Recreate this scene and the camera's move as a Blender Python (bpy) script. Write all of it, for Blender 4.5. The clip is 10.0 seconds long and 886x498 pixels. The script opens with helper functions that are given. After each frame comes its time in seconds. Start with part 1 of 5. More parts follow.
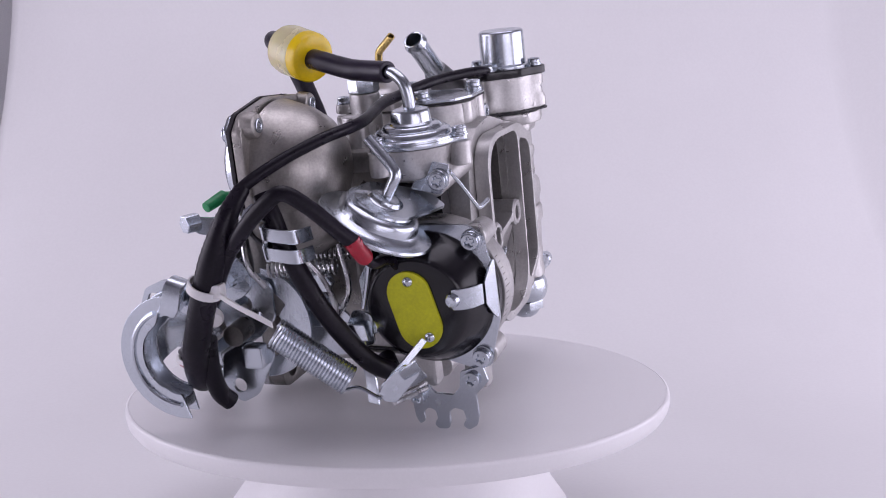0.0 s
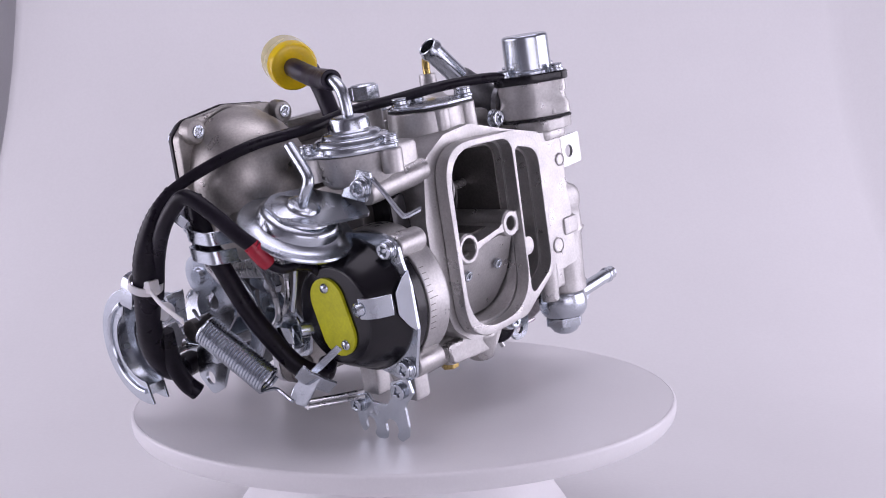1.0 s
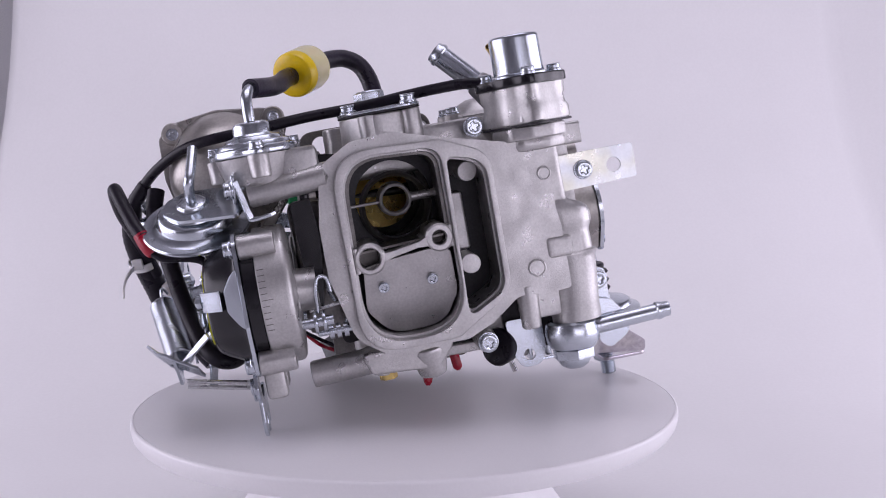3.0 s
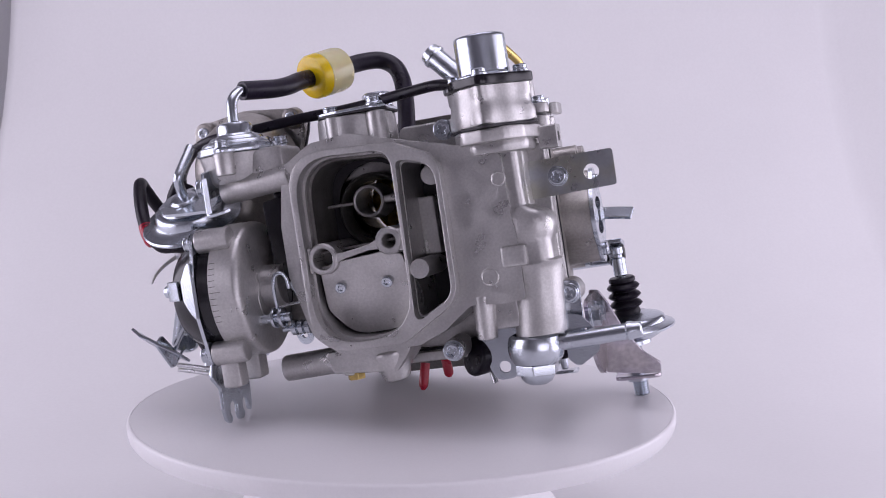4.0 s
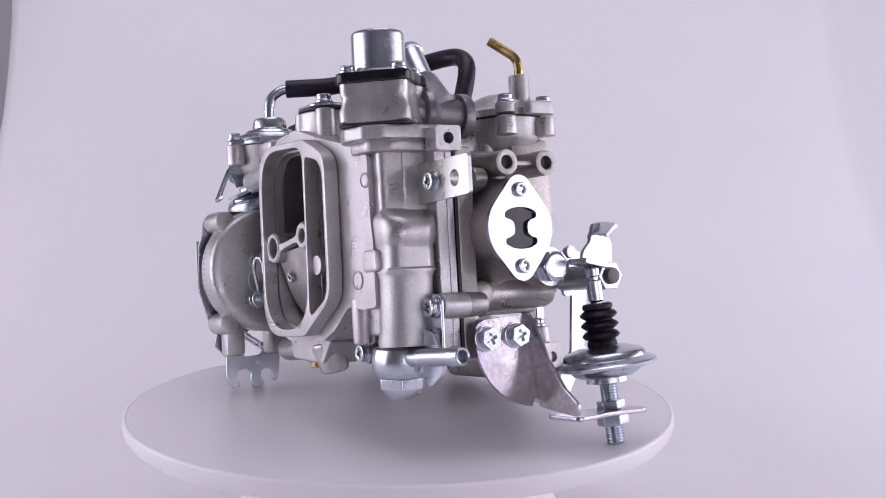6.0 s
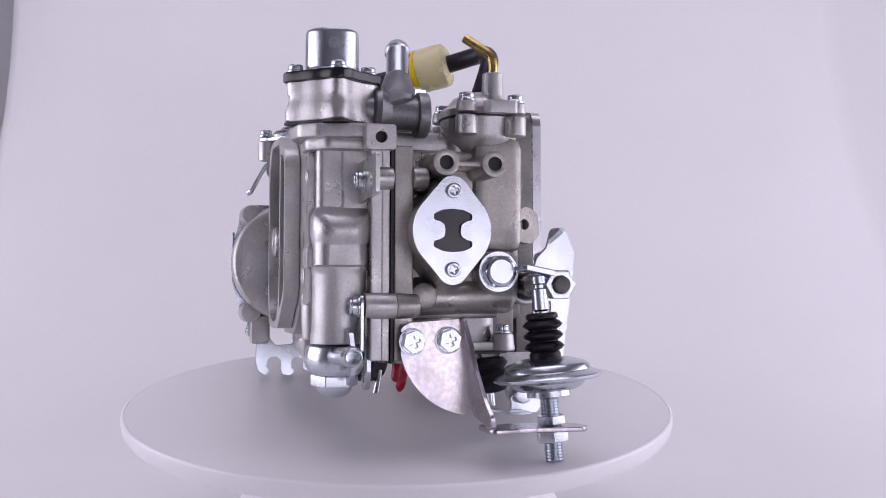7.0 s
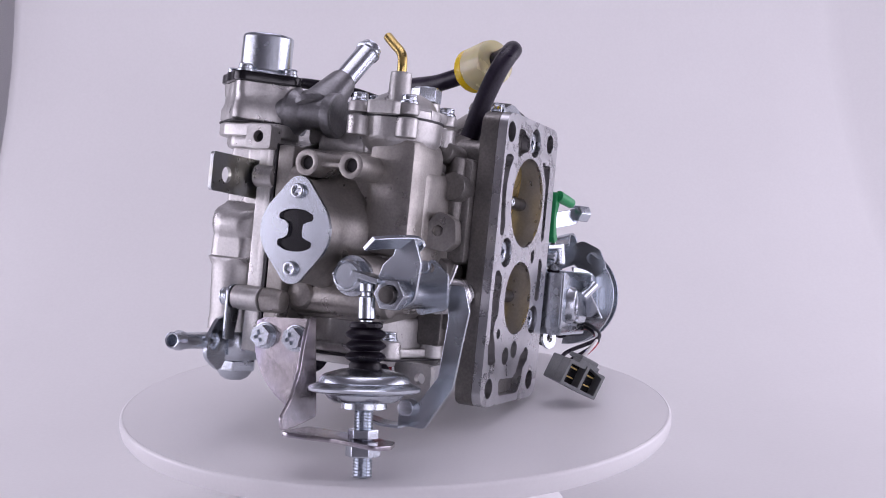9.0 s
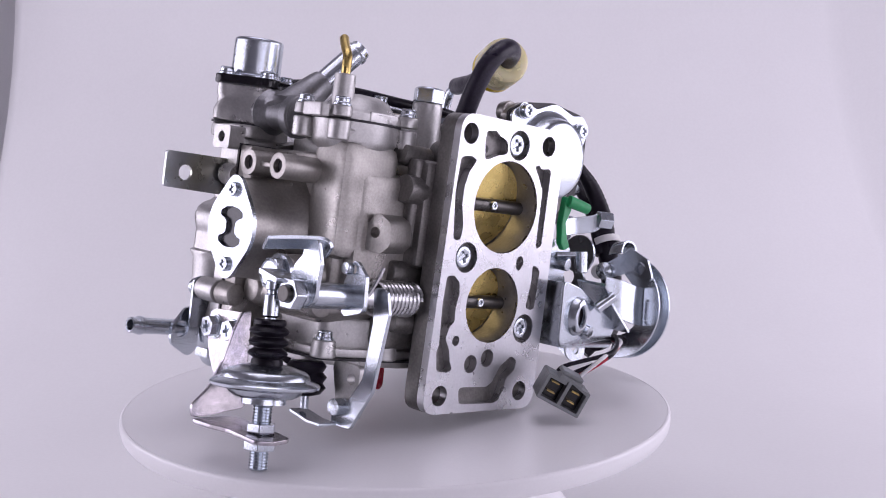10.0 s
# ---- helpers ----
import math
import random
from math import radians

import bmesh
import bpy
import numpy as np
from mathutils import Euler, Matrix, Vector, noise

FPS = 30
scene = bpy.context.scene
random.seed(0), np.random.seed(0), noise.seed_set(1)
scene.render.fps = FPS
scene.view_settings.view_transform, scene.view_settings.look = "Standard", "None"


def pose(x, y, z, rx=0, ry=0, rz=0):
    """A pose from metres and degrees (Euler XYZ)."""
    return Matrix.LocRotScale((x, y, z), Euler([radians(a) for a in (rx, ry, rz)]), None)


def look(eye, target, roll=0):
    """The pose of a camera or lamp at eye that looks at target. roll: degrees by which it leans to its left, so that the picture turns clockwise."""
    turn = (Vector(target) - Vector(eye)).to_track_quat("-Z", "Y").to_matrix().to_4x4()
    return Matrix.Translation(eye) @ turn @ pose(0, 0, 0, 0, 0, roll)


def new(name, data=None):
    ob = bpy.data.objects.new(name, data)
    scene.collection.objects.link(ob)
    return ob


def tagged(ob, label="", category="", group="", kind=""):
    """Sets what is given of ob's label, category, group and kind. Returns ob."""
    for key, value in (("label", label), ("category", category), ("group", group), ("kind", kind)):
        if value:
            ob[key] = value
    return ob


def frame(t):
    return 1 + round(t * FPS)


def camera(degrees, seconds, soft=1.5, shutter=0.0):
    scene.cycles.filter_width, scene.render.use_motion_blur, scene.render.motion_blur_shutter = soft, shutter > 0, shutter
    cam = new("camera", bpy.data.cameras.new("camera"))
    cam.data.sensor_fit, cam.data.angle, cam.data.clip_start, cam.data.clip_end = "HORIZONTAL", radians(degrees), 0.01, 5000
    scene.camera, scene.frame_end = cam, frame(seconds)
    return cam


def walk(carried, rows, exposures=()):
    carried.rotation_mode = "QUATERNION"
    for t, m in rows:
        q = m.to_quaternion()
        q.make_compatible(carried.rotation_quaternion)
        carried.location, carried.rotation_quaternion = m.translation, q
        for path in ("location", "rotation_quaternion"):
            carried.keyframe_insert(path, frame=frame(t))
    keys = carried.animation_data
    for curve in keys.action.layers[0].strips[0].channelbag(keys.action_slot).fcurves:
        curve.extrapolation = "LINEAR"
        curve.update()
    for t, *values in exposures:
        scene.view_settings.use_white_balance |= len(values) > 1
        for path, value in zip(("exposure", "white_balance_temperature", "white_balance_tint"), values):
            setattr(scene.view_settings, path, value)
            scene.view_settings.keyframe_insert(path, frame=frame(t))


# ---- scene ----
MM = 0.001
LIFT = 0.06           # the turntable's own zero above the table

# ---- camera: on a tripod, drifting by fractions of a degree ----
cam = camera(41.46, 10.0, soft=1.0)


def tripod(yaw, pitch, roll):
    return pose(0, -0.55, 0.158 + LIFT, 0, 0, yaw) @ pose(0, 0, 0, 90 + pitch) @ pose(0, 0, 0, 0, 0, roll)


CAMERA_ROWS = [(0.0, -2.32, -7.84, -0.39), (1.0, -2.17, -7.50, -0.58), (2.0, -2.18, -7.32, -0.70), (3.0, -2.31, -7.19, -0.69), (4.0, -2.42, -7.10, -0.55), (5.0, -2.52, -7.12, -0.43), (6.0, -2.40, -7.18, -0.33), (7.0, -2.35, -7.25, -0.20), (8.0, -2.27, -7.33, -0.34), (9.0, -2.22, -7.30, -0.66), (10.0, -2.16, -7.29, -0.90)]
EXPOSURE = -0.08
walk(cam, [(t, tripod(a, b, c)) for t, a, b, c in CAMERA_ROWS], exposures=[(0, EXPOSURE), (10, EXPOSURE)])

# degrees by which the platter has turned
TURN_ROWS = [(0.0, -0.00), (0.5, -10.24), (1.0, -20.76), (1.5, -31.45), (2.0, -42.48), (2.5, -53.15), (3.0, -63.66), (3.5, -74.19), (4.0, -84.92), (4.5, -96.17), (5.0, -107.48), (5.5, -117.71), (6.0, -127.32), (6.5, -136.74), (7.0, -145.77), (7.5, -154.80), (8.0, -164.59), (8.5, -174.10), (9.0, -184.14), (9.5, -194.86), (10.0, -205.15)]

# ---- light: a white photo tent with lamp panels ----
world = bpy.data.worlds.new("world")
world.use_nodes = True
world.node_tree.nodes["Background"].inputs[0].default_value = (0.80, 0.76, 0.90, 1)
world.node_tree.nodes["Background"].inputs[1].default_value = 0.05
scene.world = world


def softbox(name, eye, target, sx, sy, watts, colour):
    lamp = bpy.data.lights.new(name, "AREA")
    lamp.shape, lamp.size, lamp.size_y, lamp.energy, lamp.color = "RECTANGLE", sx, sy, watts, colour
    ob = new(name, lamp)
    ob.matrix_world = look(eye, target)
    return ob


COOL = (0.885, 0.825, 0.99)
softbox("softbox_top", (0.03, -0.05, 0.93), (0, 0, 0), 0.70, 0.6, 1.9, COOL)
softbox("softbox_side", (-0.70, -0.03, 0.24), (0, 0, 0.10), 0.80, 0.44, 3.35, COOL)
softbox("softbox_side", (0.70, -0.02, 0.24), (0, 0, 0.10), 0.80, 0.44, 3.15, COOL)
softbox("softbox_front", (0.46, -0.95, 0.22), (0, 0, 0.09), 0.8, 0.38, 2.1, COOL)
# added fill lamp that only brightens the backdrop paper
softbox("backdrop_fill", (0, 0.05, 0.95), (0, 0.62, 0.25), 0.8, 0.2, 0.9, COOL)


# ---- materials ----
def material(name, colour, rough=0.5, metal=0.0, grain=0.0, grain_size=900.0, stain=0.0, stain_size=60.0, bump=0.0, bump_size=1500.0,
             rough_vary=0.0, coat=0.0, transmission=0.0, subsurface=0.0, second=None, spec=0.5):
    """Colours vary at two scales: fine grain and broad stains; rough_vary wears the gloss."""
    m = bpy.data.materials.new(name)
    m.use_nodes = True
    nt = m.node_tree
    n, ln = nt.nodes, nt.links
    b = n["Principled BSDF"]
    b.inputs["Base Color"].default_value = (*colour, 1)
    b.inputs["Roughness"].default_value = rough
    b.inputs["Metallic"].default_value = metal
    b.inputs["Specular IOR Level"].default_value = spec
    b.inputs["Coat Weight"].default_value = coat
    b.inputs["Coat Roughness"].default_value = 0.08
    b.inputs["Transmission Weight"].default_value = transmission
    b.inputs["Subsurface Weight"].default_value = subsurface
    b.inputs["Subsurface Radius"].default_value = (0.006, 0.005, 0.003)
    tc = n.new("ShaderNodeTexCoord")

    def tex(size, detail=4.0):
        t = n.new("ShaderNodeTexNoise")
        t.inputs["Scale"].default_value = size
        t.inputs["Detail"].default_value = detail
        ln.new(tc.outputs["Object"], t.inputs["Vector"])
        return t

    def ranged(src, lo, hi, a=0.35, z=0.65):
        r = n.new("ShaderNodeMapRange")
        r.inputs["From Min"].default_value, r.inputs["From Max"].default_value = a, z
        r.inputs["To Min"].default_value, r.inputs["To Max"].default_value = lo, hi
        ln.new(src, r.inputs["Value"])
        return r.outputs["Result"]

    def times(c, v):
        mx = n.new("ShaderNodeVectorMath")
        mx.operation = "SCALE"
        ln.new(c, mx.inputs[0])
        ln.new(v, mx.inputs["Scale"])
        return mx.outputs[0]

    rgb = n.new("ShaderNodeRGB")
    rgb.outputs[0].default_value = (*colour, 1)
    out = rgb.outputs[0]
    if second:
        mix = n.new("ShaderNodeMix")
        mix.data_type = "RGBA"
        mix.inputs["B"].default_value = (*second, 1)
        mix.inputs[7].default_value = (*second, 1)
        ln.new(out, mix.inputs[6])
        ln.new(ranged(tex(stain_size * 0.7, 2.0).outputs["Fac"], 0.0, 1.0, 0.4, 0.62), mix.inputs[0])
        out = mix.outputs[2]
    if grain:
        out = times(out, ranged(tex(grain_size).outputs["Fac"], 1 - grain, 1 + grain * 0.6))
    if stain:
        out = times(out, ranged(tex(stain_size, 6.0).outputs["Fac"], 1 - stain, 1 + stain * 0.5))
    ln.new(out, b.inputs["Base Color"])
    if rough_vary:
        ln.new(ranged(tex(stain_size * 1.7, 5.0).outputs["Fac"], max(0.03, rough - rough_vary), rough + rough_vary), b.inputs["Roughness"])
    if bump:
        bp = n.new("ShaderNodeBump")
        bp.inputs["Strength"].default_value = bump
        bp.inputs["Distance"].default_value = 0.0004
        ln.new(tex(bump_size, 5.0).outputs["Fac"], bp.inputs["Height"])
        ln.new(bp.outputs[0], b.inputs["Normal"])
    return m


CAST = material("cast_aluminium", (0.55, 0.54, 0.53), 0.37, 0.80, grain=0.08, stain=0.11, bump=0.30, bump_size=1900, rough_vary=0.10)
# dark castings; the tone also stands in for shade in gaps and barrels
CAST_DARK = material("dark_and_shade_toned_cast_zinc", (0.22, 0.21, 0.20), 0.40, 0.75, grain=0.14, stain=0.22, bump=0.35, bump_size=1300, rough_vary=0.12)
CAST_GREY = material("dull_grey_cast_zinc", (0.24, 0.24, 0.25), 0.38, 0.75, grain=0.10, stain=0.2, stain_size=70, bump=0.3, bump_size=1300, rough_vary=0.1)
CAST_WARM = material("tarnished_cast_zinc", (0.42, 0.40, 0.375), 0.38, 0.8, grain=0.10, stain=0.25, stain_size=45, bump=0.25, bump_size=1300, rough_vary=0.12)
MACHINED = material("milled_aluminium", (0.60, 0.60, 0.62), 0.30, 1.0, grain=0.04, stain=0.05, stain_size=90, bump=0.06, bump_size=2500, rough_vary=0.06)
ZINC = material("bright_zinc_plated_steel", (0.60, 0.64, 0.69), 0.24, 1.0, grain=0.04, stain=0.04, bump=0.08, bump_size=1200, rough_vary=0.035)
ZINC_YELLOW = material("iridescent_chromated_steel", (0.53, 0.50, 0.62), 0.24, 1.0, grain=0.14, grain_size=500, stain=0.22, second=(0.58, 0.54, 0.55), bump=0.08, rough_vary=0.03)
ZINC_GOLD = material("pale_gold_chromated_steel", (0.58, 0.58, 0.50), 0.30, 1.0, grain=0.04, stain=0.10, stain_size=90, second=(0.56, 0.58, 0.60), bump=0.08, rough_vary=0.04)
STEEL = material("spring_steel", (0.68, 0.68, 0.69), 0.25, 1.0, grain=0.08, rough_vary=0.08)
DARK_STEEL = material("oiled_dark_steel", (0.10, 0.095, 0.09), 0.35, 0.9, grain=0.1, rough_vary=0.1)
BRASS = material("brass", (0.62, 0.46, 0.17), 0.30, 1.0, grain=0.08, stain=0.22, stain_size=120, bump=0.1, rough_vary=0.12)
BRASS_PLATE = material("clean_rolled_brass", (0.80, 0.62, 0.22), 0.28, 1.0, grain=0.05, stain=0.10, stain_size=90, bump=0.06, rough_vary=0.08)
BLACK = material("glossy_black_plastic", (0.008, 0.007, 0.010), 0.20, 0.0, grain=0.2, bump=0.05, bump_size=500, rough_vary=0.06)
RUBBER = material("black_rubber", (0.011, 0.0085, 0.015), 0.34, 0.0, grain=0.25, stain=0.3, bump=0.2, bump_size=1600, rough_vary=0.10, spec=0.22)
HOSE = material("grey_black_vacuum_hose", (0.019, 0.014, 0.029), 0.36, 0.0, grain=0.25, stain=0.3, bump=0.3, bump_size=1800, rough_vary=0.1, spec=0.35)
# black of the gaskets, also used to paint shade inside holes
GASKET = material("black_gasket_and_hole_shade", (0.02, 0.018, 0.022), 0.5, grain=0.3, bump=0.2)
YELLOW = material("yellow_plastic", (0.86, 0.60, 0.01), 0.22, 0.0, grain=0.05, stain=0.06, subsurface=0.15, rough_vary=0.06)
LIME = material("yellow_green_label", (0.60, 0.60, 0.012), 0.45, 0.0, grain=0.07, stain=0.10, stain_size=150, bump=0.1)
CREAM = material("translucent_cream_plastic", (0.86, 0.79, 0.47), 0.24, 0.0, grain=0.02, grain_size=300, stain=0.05, stain_size=70, transmission=0.22, subsurface=0.5, rough_vary=0.05)
RED = material("red_plastic_sleeve", (0.38, 0.010, 0.03), 0.3, 0.0, grain=0.1, stain=0.12, rough_vary=0.08)
GREEN = material("green_plastic", (0.02, 0.30, 0.10), 0.35, 0.0, grain=0.12, stain=0.12)
GREY_PLASTIC = material("grey_nylon", (0.20, 0.21, 0.215), 0.4, 0.0, grain=0.1, stain=0.1)
NYLON = material("white_nylon", (0.75, 0.74, 0.74), 0.4, 0.0, grain=0.04, stain=0.06, subsurface=0.1)
WHITE = material("white_gloss_plastic", (0.85, 0.84, 0.85), 0.34, 0.0, grain=0.012, stain=0.02, stain_size=12, rough_vary=0.02)
PAPER = material("white_paper", (0.80, 0.795, 0.80), 0.75, 0.0, grain=0.012, grain_size=400, stain=0.02, stain_size=6, bump=0.08, bump_size=500)
FABRIC = material("white_tent_fabric", (0.74, 0.735, 0.75), 0.85, 0.0, grain=0.05, grain_size=700, stain=0.04, stain_size=8, bump=0.2, bump_size=900)

# for the added, unseen walls and ceiling; its grey sets reflections and fill
SURROUND = material("light_shaping_grey_surround", (0.45, 0.44, 0.46), 0.85, 0.0, grain=0.2, grain_size=300, stain=0.2, stain_size=9)


# ---- mesh helpers; things' own millimetres ----
def finish(name, bm, mat, parent=None, label="", angle=38):
    bmesh.ops.recalc_face_normals(bm, faces=bm.faces)
    me = bpy.data.meshes.new(name)
    bm.to_mesh(me)
    bm.free()
    me.transform(Matrix.Scale(MM, 4))
    me.polygons.foreach_set("use_smooth", [True] * len(me.polygons))
    me.set_sharp_from_angle(angle=radians(angle))
    me.materials.append(mat)
    ob = new(name, me)
    if parent:
        ob.parent = parent
        wn = ob.modifiers.new("even_normals", "WEIGHTED_NORMAL")
        wn.keep_sharp, wn.weight = True, 80
    if label:
        ob["label"] = label
    return ob


def part(name, bm, mat, parent, label=""):
    return finish(name, bm, mat, parent, label)


def joined(bm, tmp, m=None):
    if m is not None:
        bmesh.ops.transform(tmp, matrix=m, verts=tmp.verts)
    me = bpy.data.meshes.new("tmp")
    tmp.to_mesh(me)
    tmp.free()
    bm.from_mesh(me)
    bpy.data.meshes.remove(me)
    return bm


def edged(tmp, bev, seg=2, angle=50):
    if bev > 0:
        es = [e for e in tmp.edges if len(e.link_faces) == 2 and e.calc_face_angle(0) > radians(angle)]
        if es:
            bmesh.ops.bevel(tmp, geom=es, offset=bev, segments=seg, profile=0.5, affect="EDGES", clamp_overlap=True)


def B():
    return bmesh.new()


def box(bm, x0, x1, y0, y1, z0, z1, bev=0.8, m=None):
    t = B()
    bmesh.ops.create_cube(t, size=1)
    bmesh.ops.transform(t, matrix=Matrix.Translation(((x0 + x1) / 2, (y0 + y1) / 2, (z0 + z1) / 2)) @ Matrix.Diagonal((abs(x1 - x0), abs(y1 - y0), abs(z1 - z0), 1)), verts=t.verts)
    edged(t, bev)
    return joined(bm, t, m)


def circle(cx, cy, r, n=28):
    return [(cx + r * math.cos(2 * math.pi * i / n), cy + r * math.sin(2 * math.pi * i / n)) for i in range(n)]


def fillet(pts, r, n=5):
    """Rounds the corners of a closed outline; r is one radius or one for each corner."""
    out = []
    for i, p in enumerate(pts):
        p, a, c = Vector(p), Vector(pts[i - 1]), Vector(pts[(i + 1) % len(pts)])
        rr = r[i] if isinstance(r, (list, tuple)) else r
        u, v = (a - p), (c - p)
        lu, lv = u.length, v.length
        u, v = u / lu, v / lv
        half = math.acos(max(-1, min(1, u.dot(v)))) / 2
        d = min(rr / max(math.tan(half), 0.05), 0.48 * lu, 0.48 * lv)
        if rr < 0.05 or half > 1.54:
            out.append(tuple(p))
            continue
        s, e = p + u * d, p + v * d
        for k in range(n + 1):
            w = k / n
            q = s * (1 - w) ** 2 + p * (2 * w * (1 - w)) + e * w ** 2
            out.append(tuple(q))
    return out


def hull(pts):
    """The outline round a set of points, without its inner ones."""
    pts = sorted(set((round(x, 4), round(y, 4)) for x, y in pts))
    out = []
    for run in (pts, pts[::-1]):
        side = []
        for q in run:
            while len(side) > 1 and (side[-1][0] - side[-2][0]) * (q[1] - side[-2][1]) - (side[-1][1] - side[-2][1]) * (q[0] - side[-2][0]) <= 1e-6:
                side.pop()
            side.append(q)
        out += side[:-1]
    return out


def slab(bm, outline, axis, a, b, bev=0.6, holes=(), m=None, seg=2):
    """An outline with holes, drawn in the plane across axis ('x': (y, z), 'y': (x, z), 'z': (x, y)), pushed out from a to b."""
    t = B()

    def put(q, h):
        return {"x": (h, q[0], q[1]), "y": (q[0], h, q[1]), "z": (q[0], q[1], h)}[axis]

    if holes:
        es = []
        for loop in (outline, *holes):
            vs = [t.verts.new(put(q, a)) for q in loop]
            es += [t.edges.new((vs[i - 1], vs[i])) for i in range(len(vs))]
        faces = [g for g in bmesh.ops.triangle_fill(t, use_beauty=True, use_dissolve=False, edges=es)["geom"] if isinstance(g, bmesh.types.BMFace)]
    else:
        faces = [t.faces.new([t.verts.new(put(q, a)) for q in outline])]
    ext = bmesh.ops.extrude_face_region(t, geom=faces)["geom"]
    way = Vector(put((0, 0), b - a))
    bmesh.ops.translate(t, vec=way, verts=[g for g in ext if isinstance(g, bmesh.types.BMVert)])
    bmesh.ops.recalc_face_normals(t, faces=t.faces)
    edged(t, bev, seg)
    return joined(bm, t, m)


def loft(bm, loops, m=None):
    """A closed skin over loops of points, all of one count."""
    t = B()
    rings = [[t.verts.new(q) for q in loop] for loop in loops]
    for a, b in zip(rings, rings[1:]):
        for i in range(len(a)):
            j = (i + 1) % len(a)
            t.faces.new((a[i], a[j], b[j], b[i]))
    t.faces.new(rings[0][::-1])
    t.faces.new(rings[-1])
    bmesh.ops.recalc_face_normals(t, faces=t.faces)
    return joined(bm, t, m)


def aim(base, way):
    return Matrix.Translation(base) @ Vector(way).to_track_quat("Z", "Y").to_matrix().to_4x4()


def lathe(bm, base, way, profile, n=36, m=None, squash=1.0):
    """Turns a profile of (radius, height) round an axis that leaves base along way."""
    t = B()
    rings = []
    for r, h in profile:
        if r < 0.01:
            rings.append([t.verts.new((0, 0, h))])
        else:
            rings.append([t.verts.new((r * math.cos(2 * math.pi * i / n), squash * r * math.sin(2 * math.pi * i / n), h)) for i in range(n)])
    for p, q in zip(rings, rings[1:]):
        for i in range(n):
            j = (i + 1) % n
            if len(p) == 1 and len(q) == 1:
                continue
            if len(p) == 1:
                t.faces.new((p[0], q[i], q[j]))
            elif len(q) == 1:
                t.faces.new((p[i], p[j], q[0]))
            else:
                t.faces.new((p[i], p[j], q[j], q[i]))
    bmesh.ops.transform(t, matrix=aim(base, way), verts=t.verts)
    return joined(bm, t, m)


def rod(bm, a, b, r, r2=None, bev=0.5, n=24):
    d = (Vector(b) - Vector(a))
    h, r2 = d.length, r if r2 is None else r2
    e = min(bev, h * 0.45, r * 0.6, r2 * 0.6)
    return lathe(bm, a, d, [(0, 0), (r - e, 0), (r - e * 0.3, e * 0.3), (r, e), (r2, h - e), (r2 - e * 0.3, h - e * 0.3), (r2 - e, h), (0, h)], n)


def glide(pts, k=8):
    """A smooth line through points."""
    p = [Vector(q) for q in pts]
    p = [p[0] * 2 - p[1]] + p + [p[-1] * 2 - p[-2]]
    out = []
    for i in range(1, len(p) - 2):
        for s in range(k):
            u = s / k
            out.append(0.5 * ((2 * p[i]) + (p[i + 1] - p[i - 1]) * u + (2 * p[i - 1] - 5 * p[i] + 4 * p[i + 1] - p[i + 2]) * u * u
                              + (3 * p[i] - p[i - 1] - 3 * p[i + 1] + p[i + 2]) * u ** 3))
    return out + [p[-2]]


def tube(bm, line, r, n=14, caps=True):
    """Sweeps a round section along a line of points; r is one radius or one for each point."""
    t = B()
    line = [Vector(q) for q in line]
    up, rings = None, []
    for i, p in enumerate(line):
        way = (line[min(i + 1, len(line) - 1)] - line[max(i - 1, 0)]).normalized()
        up = way.orthogonal().normalized() if up is None else (up - way * up.dot(way)).normalized()
        side = way.cross(up)
        rr = r[i] if isinstance(r, (list, tuple)) else r
        rings.append([t.verts.new(p + up * (rr * math.cos(2 * math.pi * k / n)) + side * (rr * math.sin(2 * math.pi * k / n))) for k in range(n)])
    for a, b in zip(rings, rings[1:]):
        for k in range(n):
            t.faces.new((a[k], a[(k + 1) % n], b[(k + 1) % n], b[k]))
    if caps:
        t.faces.new(rings[0][::-1])
        t.faces.new(rings[-1])
    return joined(bm, t)


def pipe(bm, line, r, wall=1.0, n=18, depth=6):
    """A tube with an open mouth at its last point."""
    line = [Vector(q) for q in line]
    t = B()
    tube(t, line, r, n, caps=False)
    back = (line[-2] - line[-1]).normalized()
    lathe(t, line[-1], -back, [(r, 0), (r - wall * 0.5, 0.25), (r - wall, 0), (r - wall, -depth), (0, -depth)], n)
    return joined(bm, t)


def spring(bm, a, b, r, wire, turns, n=7, per=16):
    a, b = Vector(a), Vector(b)
    m = aim(a, b - a)
    h = (b - a).length
    line = [m @ Vector((r * math.cos(2 * math.pi * i / per), r * math.sin(2 * math.pi * i / per), h * i / (turns * per))) for i in range(int(turns * per) + 1)]
    return tube(bm, line, wire, n)


def strip(bm, line, width_way, width, thick, bev=0.25):
    """A bent sheet-metal strip along a line of points, its width along width_way."""
    t = B()
    line, w = [Vector(q) for q in line], Vector(width_way).normalized() * (width / 2)
    rings = []
    for i, p in enumerate(line):
        way = (line[min(i + 1, len(line) - 1)] - line[max(i - 1, 0)]).normalized()
        nrm = way.cross(w).normalized() * (thick / 2)
        rings.append([t.verts.new(p + w + nrm), t.verts.new(p - w + nrm), t.verts.new(p - w - nrm), t.verts.new(p + w - nrm)])
    for a, b in zip(rings, rings[1:]):
        for k in range(4):
            t.faces.new((a[k], a[(k + 1) % 4], b[(k + 1) % 4], b[k]))
    t.faces.new(rings[0][::-1])
    t.faces.new(rings[-1])
    bmesh.ops.recalc_face_normals(t, faces=t.faces)
    edged(t, bev, 1, 60)
    return joined(bm, t)


